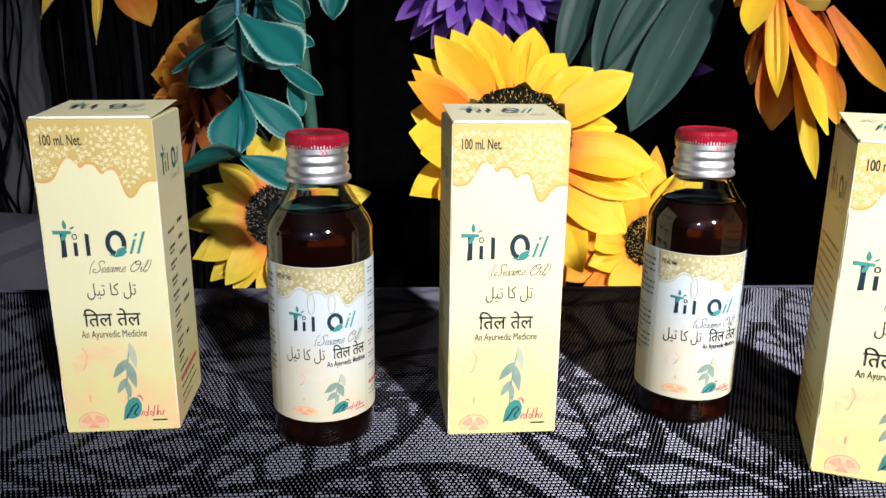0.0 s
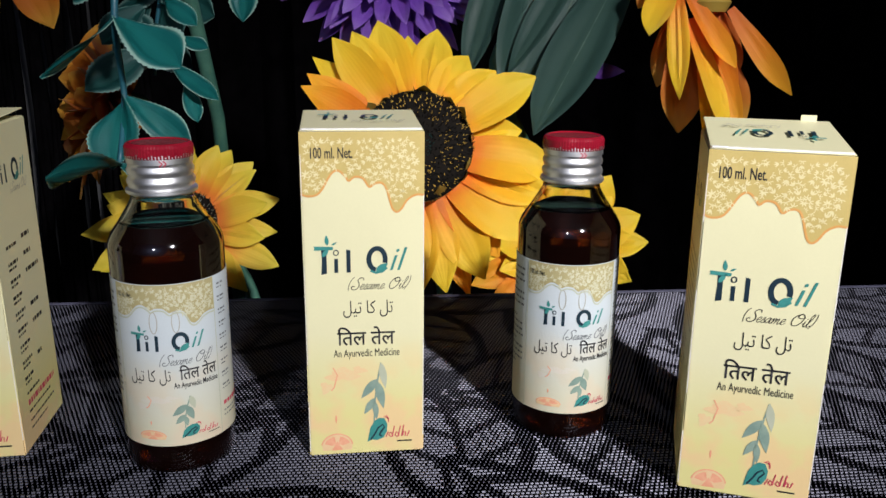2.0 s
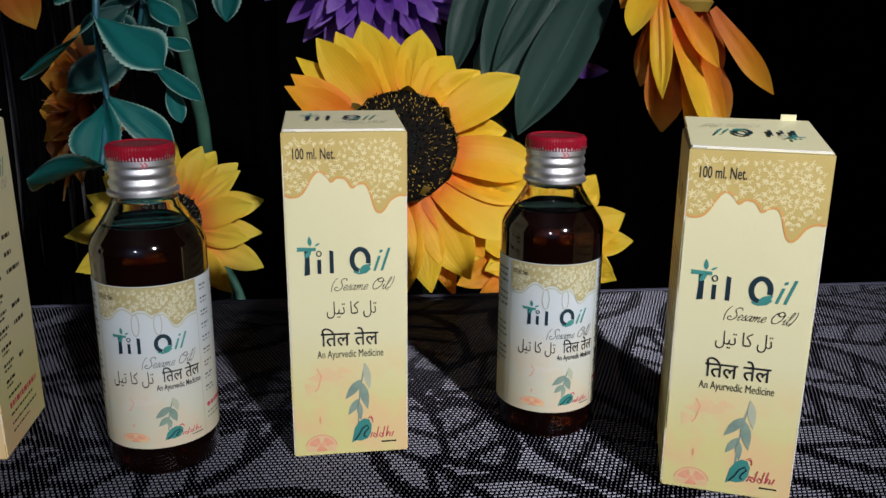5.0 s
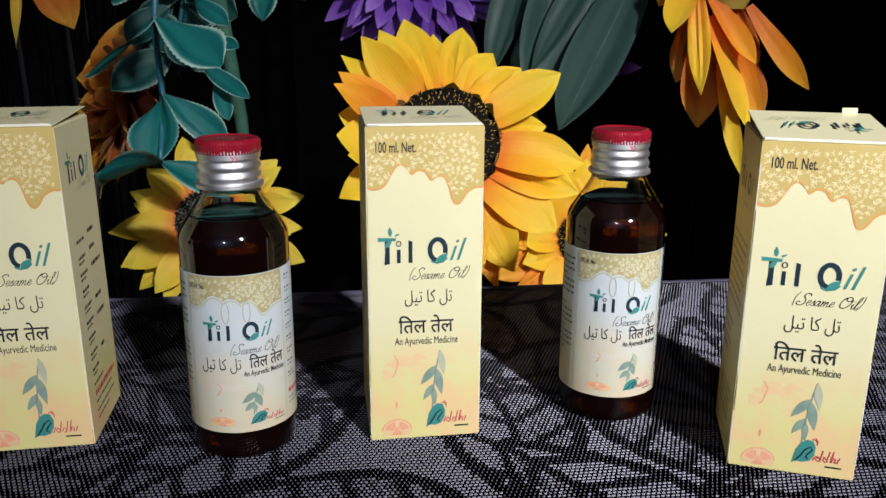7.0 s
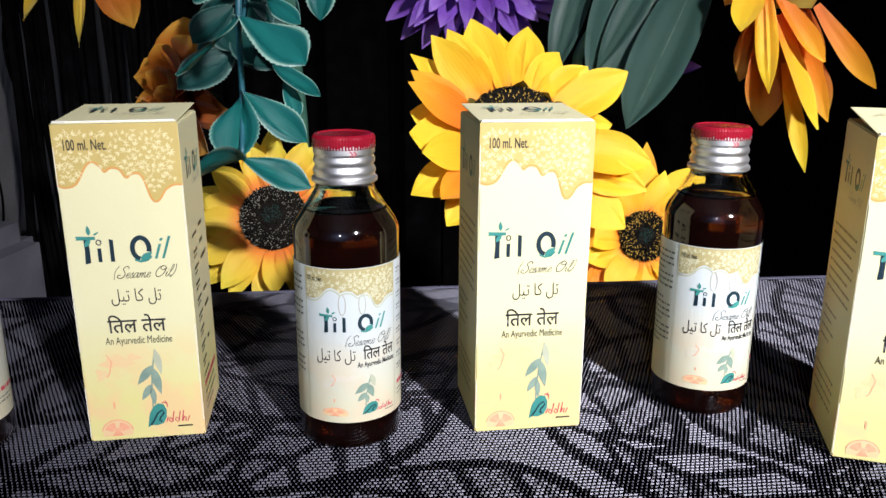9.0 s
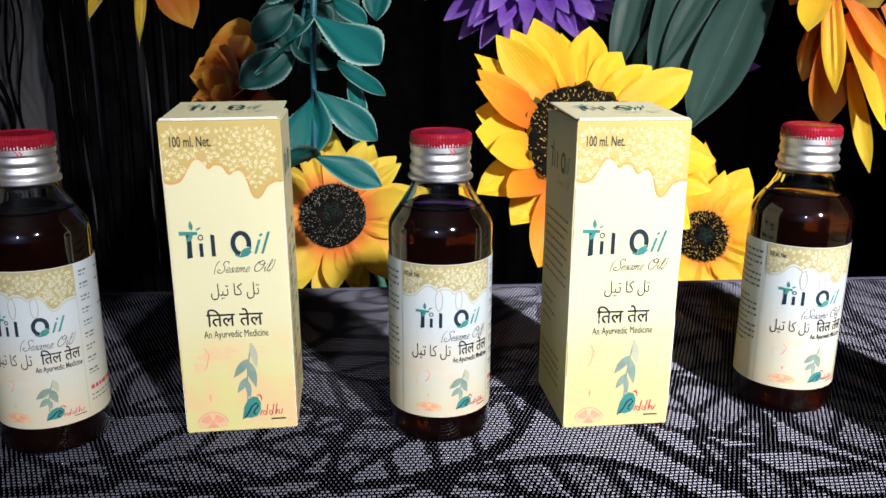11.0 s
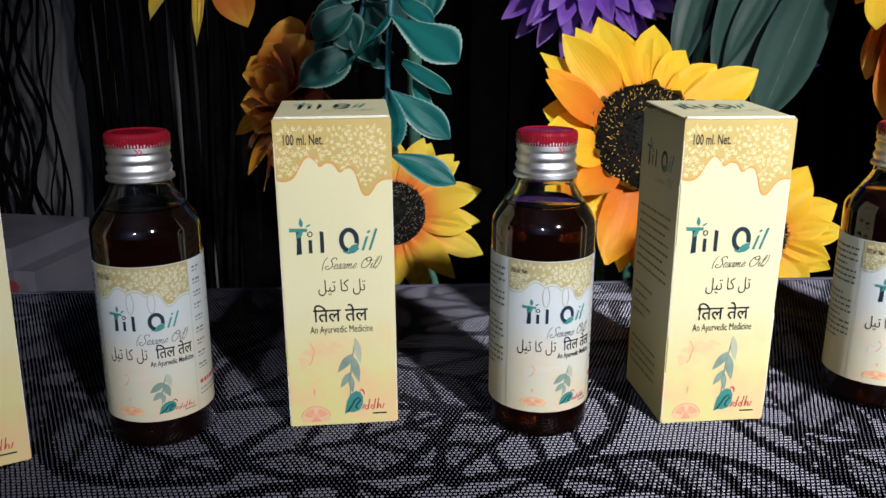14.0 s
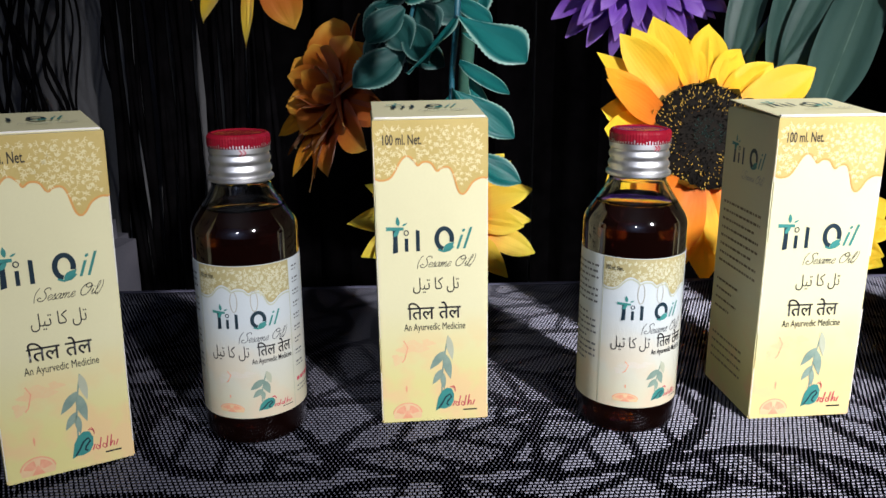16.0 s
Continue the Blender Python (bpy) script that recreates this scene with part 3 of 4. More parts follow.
def carton(m, label, top_turned=False, open_tab=False, skew=0.0):
    c = empty("carton", m, label, "carton", "medicine cartons in a row")
    front = lambda x, z, o: Vector((x, -CD / 2 - o, z))
    right = lambda x, z, o: Vector((CW / 2 + o, x, z))
    left = lambda x, z, o: Vector((-CW / 2 - o, -x, z))
    X = lambda u: (u - 0.5) * CW
    sag = 0.0018 if open_tab else 0.0
    Z = lambda v: (CH - sag) * (1 - v)
    bm = block(CW, CD, CH - 0.0008, bevel=0.0005)
    for v in bm.verts:
        if v.co.z > CH / 2 and v.co.y < 0:
            v.co.z -= sag
    rnd = random.Random(3)
    lift = 0.0052 if open_tab else 0.0034
    part("body", bm, CARD, c)
    # lid: a thin panel with its tucked front edge and side flap
    bm = block(CW - 0.0006, CD - 0.0004, 0.0005, (0, 0, CH - 0.0005), 0.0002, 1)
    for v in bm.verts:
        v.co.z += lift * max(0.0, (v.co.y + 0.01) / CD) - (sag if v.co.y < 0 else 0.0)
    part("lid", bm, CARD, c, "folded card lid")
    part("tuck_edge", block(CW - 0.002, 0.0004, 0.0012, (0, -CD / 2 + 0.0006, CH - 0.0006 - sag), 0.0001, 1), WORN, c, "worn pale fold")
    part("corner_flap", block(0.0050, 0.0022, 0.0007, (-CW / 2 + 0.0032, -CD / 2 + 0.0011, CH - 0.0001 - sag), 0.0002, 1), WORN, c, "scuffed white corner")
    for u in (0.006, 0.994):
        for i in range(4):
            v0 = rnd.uniform(0.02, 0.22) + 0.25 * i
            v1 = min(0.985, v0 + rnd.uniform(0.05, 0.2))
            lay("worn_edge", ribbon([(X(u), Z(v0)), (X(u), Z((v0 + v1) / 2)), (X(u), Z(v1))], rnd.uniform(0.0002, 0.0004)), WORN, c, front, 0.00021)
    if open_tab:
        part("loose_tab", block(0.0055, 0.0005, 0.0036, (0.0150, CD / 2 - 0.0012, CH + lift - 0.003), 0.0001, 1), CARD, c, "small card tab standing proud")
    # front panel
    pts = [(X(u), Z(v)) for u, v in DRIP_LINE]
    lay("gold_band", shape([(X(1), Z(0.004)), (X(0), Z(0.004))] + pts), GOLD, c, front, 0.00012, "gold band with a dripping lower edge")
    lay("band_edge", ribbon(pts, 0.0008), LINE, c, front, 0.00016)
    lay("band_pattern", damask(X, Z), GOLD_PALE, c, front, 0.00018, "pale lilies and curls")
    lay("quantity", words("100 ml. Net.", X(0.085), X(0.42), Z(0.078), 0.0040, 0, 0.012), BLACK_INK, c, front, 0.00024, "small black lettering")
    til_oil(X, Z, 0.088, 0.86, 0.332, 0.418, c, front, 0.0002)
    lay("subtitle", script("(Sesame Oil)", X(0.355), X(0.90), Z(0.466), 0.0046, 0.00022), BLACK_INK, c, front, 0.0002, "slanted script lettering")
    lay("urdu_line", words("\ufede\ufbff\ufe97 \ufe8e\ufb90 \ufede\ufe97", X(0.318), X(0.735), Z(0.540), 0.0052, 0, -0.004), BLACK_INK, c, front, 0.0002, "Urdu lettering")
    lay("hindi_line", words("\u093f\u0924\u0932 \u0924\u0947\u0932", X(0.262), X(0.750), Z(0.639), 0.0074, 0, 0.010), BLACK_INK, c, front, 0.0002, "bold Hindi lettering")
    lay("medicine_line", words("An Ayurvedic Medicine", X(0.228), X(0.79), Z(0.677), 0.0031, 0, 0.001), BLACK_INK, c, front, 0.0002, "small black lettering")
    sprig(X, Z, 1.0, c, front, 0.00016)
    emblem(X, Z, 1.0, c, front, 0.00022)
    rosette(X, Z, 1.0, c, front, 0.00016)
    # side panels
    Y = lambda u: (u - 0.5) * CD
    til_oil(Y, Z, 0.16, 0.84, 0.115, 0.185, c, right, 0.00015)
    lay("side_subtitle", script("(Sesame Oil)", Y(0.45), Y(0.86), Z(0.215), 0.0036, 0.0002), GREY_INK, c, right, 0.00015)
    rows = [(0.2, 0.42, 0.36 + 0.052 * i, 0.010) for i in range(9)] + [(0.2, 0.36, 0.378 + 0.052 * i, 0.007) for i in range(1, 9)] + [(0.55, 0.55 + w, 0.35 + 0.055 * i, 0.013) for i, w in enumerate((0.18, 0.16, 0.30, 0.0, 0.2, 0.22, 0.0, 0.12))]
    rows += [(0.2, 0.5, 0.825, 0.008), (0.2, 0.75, 0.885, 0.007), (0.2, 0.82, 0.915, 0.007), (0.2, 0.6, 0.94, 0.006)]
    lay("side_writing", bars(rows, Y, Z, 1), BLACK_INK, c, right, 0.00015, "fine unreadable writing")
    lay("maker_line", bars([(0.2, 0.86, 0.850, 0.018)], Y, Z, 1), RED_INK, c, right, 0.00015, "red unreadable writing")
    til_oil(Y, Z, 0.16, 0.84, 0.115, 0.185, c, left, 0.00015)
    lay("side_subtitle", script("(Sesame Oil)", Y(0.40), Y(0.86), Z(0.225), 0.0036, 0.0002), GREY_INK, c, left, 0.00015)
    rows = [(0.10, 0.86 - 0.1 * (i % 3 == 2), 0.32 + 0.030 * i, 0.0085) for i in range(8)] + [(0.10, 0.55 - 0.12 * (i % 2), 0.60 + 0.033 * i, 0.008) for i in range(4)] + [(0.10, 0.75, 0.80 + 0.03 * i, 0.008) for i in range(4)]
    lay("side_writing", bars(rows, Y, Z, 1), BROWN_INK, c, left, 0.00015, "fine unreadable writing")
    # lid print
    s = -1 if top_turned else 1
    top = lambda x, z, o: Vector((s * x, s * (z - 0.002), CH + 0.0006 + o + lift * 0.715 * (s * (z - 0.002) + CD / 2) / CD - sag * max(0.0, 0.5 - s * (z - 0.002) / CD)))
    TZ = lambda v: (0.5 - v) * CD
    til_oil(X, TZ, 0.14, 0.80, 0.30, 0.52, c, top, 0.0002)
    lay("lid_subtitle", script("(Sesame Oil)", X(0.42), X(0.88), TZ(0.66), 0.0038, 0.0002), GREY_INK, c, top, 0.0002)
    if skew:
        for ob in c.children:
            for v in ob.data.vertices:
                v.co.x += skew * (v.co.y + CD / 2)
    return c


# ---- bottles ----
BR = 0.0210


def bottle(m, label):
    b = empty("oil_bottle", m @ Matrix.Diagonal((1.0, 1.0, 1.03, 1)), label, "bottle", "oil bottles in a row")
    lower = [(0.0, 0.0012), (0.011, 0.0010), (0.0150, 0.0004), (0.0184, 0.0), (0.0199, 0.0005), (0.0207, 0.0017), (BR, 0.0036), (BR, 0.0838), (0.0209, 0.0854), (0.0204, 0.0870), (0.0195, 0.0888), (0.0180, 0.0910), (0.0165, 0.0931), (0.0150, 0.0930), (0.0142, 0.0926), (0.0, 0.0926)]
    part("oil_filled_body", lathe(lower, 96), OIL, b, "glass body filled with dark amber oil", True)
    outer = [(0.0164, 0.0933), (0.0146, 0.0960), (0.0129, 0.0986), (0.0117, 0.1008), (0.0112, 0.1025), (0.0115, 0.1034), (0.0115, 0.1046), (0.0108, 0.1056), (0.0102, 0.1066), (0.0102, 0.1160)]
    inner = [(0.0089, 0.1160), (0.0089, 0.1060), (0.0100, 0.1020), (0.0115, 0.0985), (0.0132, 0.0957), (0.0149, 0.0933)]
    upper = outer + inner + outer[:1]
    part("glass_neck", lathe(upper, 96), GLASS, b, "clear glass shoulder and neck", True)
    cap = [(0.0102, 0.1038), (0.0120, 0.1036), (0.0125, 0.1041), (0.0125, 0.1052), (0.0119, 0.1058), (0.0114, 0.1061), (0.0114, 0.1066), (0.0118, 0.1074), (0.0119, 0.1084), (0.0115, 0.1094), (0.0111, 0.1100), (0.0111, 0.1106), (0.0116, 0.1114), (0.0117, 0.1124), (0.0114, 0.1134), (0.0111, 0.1140), (0.0112, 0.1147), (0.0116, 0.1152), (0.0116, 0.1172)]
    cap = [(r * 1.03, 0.1032 + (z - 0.1036) * 0.95) for r, z in cap]
    cap_ob = part("cap", lathe(cap, 96), ALU, b, "ridged aluminium screw cap", True)
    red = [(0.0116, 0.1160), (0.01185, 0.1163), (0.01190, 0.1198), (0.0114, 0.1207), (0.0108, 0.1212), (0.0100, 0.1213), (0.0095, 0.1209), (0.0, 0.1207)]
    part("cap_top", lathe([(r * 1.03, z) for r, z in red], 132, 0.00014), RED_CAP, cap_ob, "red lacquered knurled cap top")
    wrap_cap = lambda x, z, o: Vector(((0.0120 + o) * math.sin(x / 0.0116 + 0.2), -(0.0120 + o) * math.cos(x / 0.0116 + 0.2), z))
    lay("cap_mark", merge(*[ribbon([(-0.001 + d, 0.1158), (0.0 + d, 0.1147), (-0.001 + d, 0.1137)], 0.0004) for d in (0.0, 0.0013)]), RED_INK, cap_ob, wrap_cap, 0.0003, "", 0.0005)
    rw = random.Random(17)
    dashes = []
    for i in range(66):
        x, low, high = 0.0729 * i / 66, rw.uniform(0.1161, 0.1164), rw.uniform(0.1167, 0.1178)
        dashes.append(shape([(x, low), (x + 0.00042, low), (x + 0.00042, high), (x, high)]))
    lay("knurl_wear", merge(*dashes), ALU, cap_ob, wrap_cap, 0.00034, "bare metal showing through the red knurling")
    # paper label round the body
    z0, z1 = 0.0118, 0.0740
    lab = bmesh.new()
    n = 110
    for i in range(n):
        a, c = math.tau * i / n, math.tau * (i + 1) / n
        q = [lab.verts.new((r * math.sin(t), -r * math.cos(t), z)) for r, t, z in ((BR + 0.0001, a, z0), (BR + 0.0001, c, z0), (BR + 0.0001, c, z1), (BR + 0.0001, a, z1))]
        lab.faces.new(q)
    bmesh.ops.remove_doubles(lab, verts=lab.verts, dist=1e-6)
    bmesh.ops.solidify(lab, geom=lab.faces[:], thickness=-0.00012)
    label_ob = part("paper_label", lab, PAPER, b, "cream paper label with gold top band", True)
    LW, LH = 0.0392, z1 - z0
    R = BR + 0.0003
    wrap = lambda x, z, o: Vector(((R + o) * math.sin(x / R), -(R + o) * math.cos(x / R), z))
    X = lambda u: (u - 0.5) * LW
    Z = lambda v: z1 - LH * v
    sl = 0.0012
    Zb = lambda v: z1 - LH * v * 1.05
    pts = [(X(u), Zb(v)) for u, v in DRIP_LINE]
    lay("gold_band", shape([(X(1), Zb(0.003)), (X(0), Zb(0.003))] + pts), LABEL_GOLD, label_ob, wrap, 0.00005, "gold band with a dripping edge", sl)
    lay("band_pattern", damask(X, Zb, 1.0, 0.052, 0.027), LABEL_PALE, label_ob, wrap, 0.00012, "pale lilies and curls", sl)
    lay("band_edge", ribbon([(x, z - 0.0009) for x, z in pts], 0.0005), PALE_SAGE, label_ob, wrap, 0.00008, "", sl)
    loops = []
    for cu in (0.40, 0.60):
        loops.append(ribbon([(X(cu + 0.035 * math.sin(t)), Z(0.225 - 0.065 * math.cos(t))) for t in [math.tau * i / 16 for i in range(17)]], 0.0003))
    lay("ornament_loops", merge(*loops), GREY_INK, label_ob, wrap, 0.00008, "", sl)
    lay("quantity", words("100 ml. Net.", X(0.03), X(0.21), Z(0.082), 0.0018, 0, 0.012), BLACK_INK, label_ob, wrap, 0.00016, "", sl)
    til_oil(X, Z, 0.16, 0.86, 0.285, 0.405, label_ob, wrap, 0.00012, sl)
    lay("subtitle", script("(Sesame Oil)", X(0.42), X(0.95), Z(0.487), 0.0040, 0.00020), SLATE_INK, label_ob, wrap, 0.00012, "slanted script lettering", sl)
    lay("urdu_line", words("\ufede\ufbff\ufe97 \ufe8e\ufb90 \ufede\ufe97", X(0.12), X(0.52), Z(0.585), 0.0046, 0, -0.004), BLACK_INK, label_ob, wrap, 0.00012, "Urdu lettering", sl)
    lay("hindi_line", words("\u093f\u0924\u0932 \u0924\u0947\u0932", X(0.60), X(0.97), Z(0.582), 0.0056, 0, 0.012), BLACK_INK, label_ob, wrap, 0.00012, "bold Hindi lettering", sl)
    lay("medicine_line", words("An Ayurvedic Medicine", X(0.54), X(0.98), Z(0.632), 0.0022, 0, 0.012), BLACK_INK, label_ob, wrap, 0.00012, "small black lettering", sl)
    sprig(X, Z, 0.8, label_ob, wrap, 0.0001, sl, (0.05, -0.01))
    emblem(X, Z, 0.8, label_ob, wrap, 0.00014, sl, (0.07, -0.01))
    rosette(X, Z, 0.8, label_ob, wrap, 0.0001, sl, (0.06, -0.03))
    for u in (0.0, 1.0):
        lay("panel_line", ribbon([(X(u), Z(0.0)), (X(u), Z(1.0))], 0.0003), PALE_SAGE, label_ob, wrap, 0.00008)
    rows = [(1.05, 1.17, 0.05 + 0.080 * i, 0.010) for i in range(9)] + [(1.05, 1.13 + 0.03 * (i % 3), 0.075 + 0.080 * i, 0.007) for i in range(9)] + [(1.05, 1.5, 0.86, 0.008), (1.05, 1.4, 0.89, 0.008), (1.30, 1.5, 0.06, 0.010), (1.30, 1.48, 0.14, 0.010), (1.30, 1.52, 0.30, 0.010)]
    rows += [(-0.55, -0.06 - 0.14 * (i % 4 == 3), 0.07 + 0.040 * i + 0.05 * (i > 6), 0.014) for i in range(16)]
    lay("side_writing", bars(rows, X, Z, 1), SLATE_INK, label_ob, wrap, 0.0001, "fine unreadable writing", sl)
    lay("maker_line", bars([(1.05, 1.45, 0.80, 0.026)], X, Z, 1), RED_INK, label_ob, wrap, 0.0001, "red unreadable writing", sl)
    return b


# ---- flowers and leaves ----
def blade(length, width, bend=0.0, cup=0.0, point=0.75, base=0.3, twist=0.0, along=9, across=6, teeth=0.0, wave=0.0, thick=0.0006, peak=0.45, fold=0.0, curl=0.0, crease=0.0):
    """A petal or leaf lying along x from the origin, z up, with its own map (across, along)."""
    bm = bmesh.new()
    uv = bm.loops.layers.uv.new("UVMap")
    grid = []
    for i in range(along + 1):
        s = i / along
        w = (base + (1 - base) * math.sin(0.5 * math.pi * min(1.0, s / peak)) if s < peak else max(0.0, 1 - ((s - peak) / (1 - peak)) ** (1.4 + 1.6 * (1 - point)))) * width / 2
        w = max(w, 0.02 * width)
        row = []
        for j in range(across + 1):
            t = 2 * j / across - 1
            ww = w * (1 + (teeth * (1 if i % 2 else -1) if abs(t) > 0.99 else 0))
            y = ww * t
            z = bend * length * s * s + cup * w * t * t + fold * w * abs(t) + curl * width * math.sin(5.0 * s + 1.3) * t + wave * width * math.sin(7 * s + 2 * t) * abs(t) + (0.05 * math.cos(3 * math.pi * t) + crease * abs(math.sin(1.5 * math.pi * t)) * math.sin(math.pi * min(1.0, s * 1.1))) * w
            a = twist * s
            row.append((bm.verts.new((length * s, y * math.cos(a) - z * math.sin(a) * 0.0 , z + y * math.sin(a))), (t + 1) / 2, s))
        grid.append(row)
    for a, b in zip(grid, grid[1:]):
        for k in range(across):
            q = (a[k], b[k], b[k + 1], a[k + 1])
            f = bm.faces.new([v[0] for v in q])
            for lp, v in zip(f.loops, q):
                lp[uv].uv = (v[1], v[2])
    bmesh.ops.solidify(bm, geom=bm.faces[:], thickness=thick)
    return bm


def blade_mesh(name, mat, **kw):
    me = bpy.data.meshes.new(name)
    bm = blade(**kw)
    bm.to_mesh(me)
    bm.free()
    me.materials.append(mat)
    me.polygons.foreach_set("use_smooth", [True] * len(me.polygons))
    me.set_sharp_from_angle(angle=0.9)
    return me


def facing(centre, normal, spin=0.0):
    q = Vector(normal).normalized().to_track_quat("Z", "Y")
    return Matrix.LocRotScale(centre, q, None) @ pose(0, 0, 0, 0, 0, spin)


def flower(kind_name, label, category, centre, normal, rows, seed, core_r=0.0, core_z=0.0, core_h=0.01, foot=None, stem_r=0.004, gold=True, blunt=False, leaflets=0, root=0.7, loose=1.0):
    """rows: (degrees round the face, reach of the tip, its rise over the face, width, material) of each petal."""
    rnd = random.Random(seed)
    m = facing(centre, normal)
    f = empty(kind_name, m, label, category)
    for a, reach, rise, width, mat in rows:
        r0, h0 = core_r * root, rnd.uniform(-0.001, 0.003)
        length = math.hypot(reach - r0, rise - h0)
        bend = rnd.uniform(-0.16, 0.02) if rise < 0.02 else rnd.uniform(0.05, 0.3)
        tilt = math.degrees(math.atan2(rise - h0, reach - r0)) - math.degrees(math.atan(bend))
        me = blade_mesh("petal", mat, length=length, width=width * rnd.uniform(0.93, 1.07), bend=bend, cup=rnd.uniform(0.05, 0.35), point=rnd.uniform(0.0, 0.25) if blunt else rnd.uniform(0.35, 0.8), base=0.55, twist=loose * rnd.uniform(-0.35, 0.35), wave=0.04, across=8, along=12, crease=rnd.uniform(-0.22, 0.22), peak=rnd.uniform(0.45, 0.6), curl=rnd.uniform(-0.04, 0.04))
        ob = new("petal", me)
        ob.parent = f
        ob.matrix_basis = pose(0, 0, 0, 0, 0, a) @ Matrix.Translation((r0, 0, h0)) @ pose(0, 0, 0, loose * rnd.uniform(-9, 9), -tilt, 0)
    for i in range(leaflets):
        a = 360 * i / leaflets + rnd.uniform(-8, 8)
        ob = new("leaflet", blade_mesh("leaflet", SEPAL, length=rnd.uniform(0.013, 0.019), width=rnd.uniform(0.008, 0.011), bend=0.15, cup=0.3, base=0.7, point=0.9, peak=0.3))
        ob.parent = f
        ob.matrix_basis = pose(0, 0, 0, 0, 0, a) @ Matrix.Translation((core_r * 0.99, 0, core_z - 0.004)) @ pose(0, 0, 0, 0, -rnd.uniform(70, 98), 0)
    if core_r:
        prof = [(0.0, core_z - 0.004), (core_r * 0.9, core_z - 0.004), (core_r, core_z)] + [(core_r * math.cos(a), core_z + core_h * math.sin(a)) for a in (0.3, 0.6, 0.9, 1.2, 1.4)] + [(0.0, core_z + core_h * 0.93)]
        part("core", lathe(prof, 40), SEED, f, "dark seeded centre", True)
        for nm, mat, lo, hi, num, size in (("seed_texture", SEED, 0.25, 1.0, 700, 0.0022), ("gold_fleck", SEED_GOLD if gold else SEED_PALE, 0.42, 1.0, 420, 0.0015), ("green_middle", SEED_GREEN, 0.0, 0.30, 110, 0.0016)):
            bm = bmesh.new()
            for i in range(num):
                k = math.sqrt(lo * lo + (hi * hi - lo * lo) * rnd.random())
                a = rnd.uniform(0, math.tau)
                rr = core_r * k
                base = Vector((rr * math.cos(a), rr * math.sin(a), core_z + core_h * math.sqrt(max(0.0, 1 - k * k))))
                out = (Vector((math.cos(a) * k, math.sin(a) * k, 0.8)) + 0.5 * Vector((rnd.uniform(-1, 1), rnd.uniform(-1, 1), 0))).normalized()
                u = out.orthogonal().normalized() * size * 0.28
                w = out.cross(u)
                tip = bm.verts.new(base + out * size * rnd.uniform(0.7, 1.5))
                ring = [bm.verts.new(base - out * 0.0005 + p) for p in (u, w, -u, -w)]
                for j in range(4):
                    bm.faces.new((ring[j], ring[(j + 1) % 4], tip))
            part(nm, bm, mat, f, "", False, "stuff")
    if foot:
        inv = m.inverted()
        n = Vector(normal).normalized()
        c = Vector(centre)
        pts = [c - n * 0.004, c - n * 0.035 + Vector((0, 0.01, -0.005)), (c - n * 0.05 + Vector(foot)) / 2 + Vector((0, 0.02, 0.02)), Vector(foot)]
        part("stem", tube([inv @ p for p in bend_through(pts, 6)], stem_r, stem_r), STEM_GREEN, f, "green plastic stem", True)
        bm = lathe([(0.0, -0.012), (0.010, -0.010), (0.018, -0.002), (0.012, 0.002), (0.0, 0.002)], 20)
        part("calyx", bm, STEM_GREEN, f, "", True)
    return f


def span_leaf(name, parent, start, tip, width, mat, face=(0.1, -1.0, 0.35), **kw):
    """A leaf from one place to another, its upper side turned to face."""
    start, tip = Vector(start), Vector(tip)
    x = (tip - start).normalized()
    z = (Vector(face) - x * x.dot(Vector(face))).normalized()
    y = z.cross(x)
    m = Matrix((x, y, z)).transposed().to_4x4()
    m.translation = start
    ob = new(name, blade_mesh(name, mat, length=(tip - start).length, width=width, **kw))
    ob.parent = parent
    ob.matrix_basis = parent.matrix_world.inverted() @ m
    return ob


# ---- room ----
def structure(name, bm, mat, label=""):
    return tagged(part(name, bm, mat, None), label, kind="structure")


FLOOR = -0.75
structure("floor", block(6.0, 6.0, 0.1, (0, 0.3, FLOOR - 0.1)), DARK_WOOD, "dark floor in shadow")
structure("ceiling", block(6.0, 6.0, 0.1, (0, 0.3, 1.85)), PALE_WALL, "plain ceiling")
structure("wall_back", block(6.0, 0.1, 2.6, (0, 1.85, FLOOR)), PALE_WALL, "grey plaster wall in shadow")
# never in view: closes the room and serves the bottles as a bluish reflector
structure("wall_front", block(6.0, 0.1, 2.6, (0, -2.0, FLOOR)), REFLECTOR_WALL, "unseen blue-grey wall added as a reflector for the bottles")
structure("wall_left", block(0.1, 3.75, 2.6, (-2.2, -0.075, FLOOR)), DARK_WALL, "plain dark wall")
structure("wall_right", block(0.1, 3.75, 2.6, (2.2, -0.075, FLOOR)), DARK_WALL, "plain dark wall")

# black drape on the back wall and the loose black strands beside it
drape = empty("black_drape", Matrix.Translation((0, 1.6, FLOOR)), "black folded drape hanging against the wall", "curtain")
for k in range(5):
    bm = bmesh.new()
    cols = []
    for i in range(49):
        x = -0.70 + 0.54 * k + 0.536 * i / 48
        y = 0.03 * math.sin(x * 38) + 0.012 * math.sin(x * 91 + 1)
        cols.append((bm.verts.new((x, y, 0.02)), bm.verts.new((x, y, 2.55))))
    for p, q in zip(cols, cols[1:]):
        bm.faces.new((p[0], q[0], q[1], p[1]))
    bmesh.ops.solidify(bm, geom=bm.faces[:], thickness=0.004)
    part("drape_panel", bm, BLACK_DRAPE, drape, "", True)

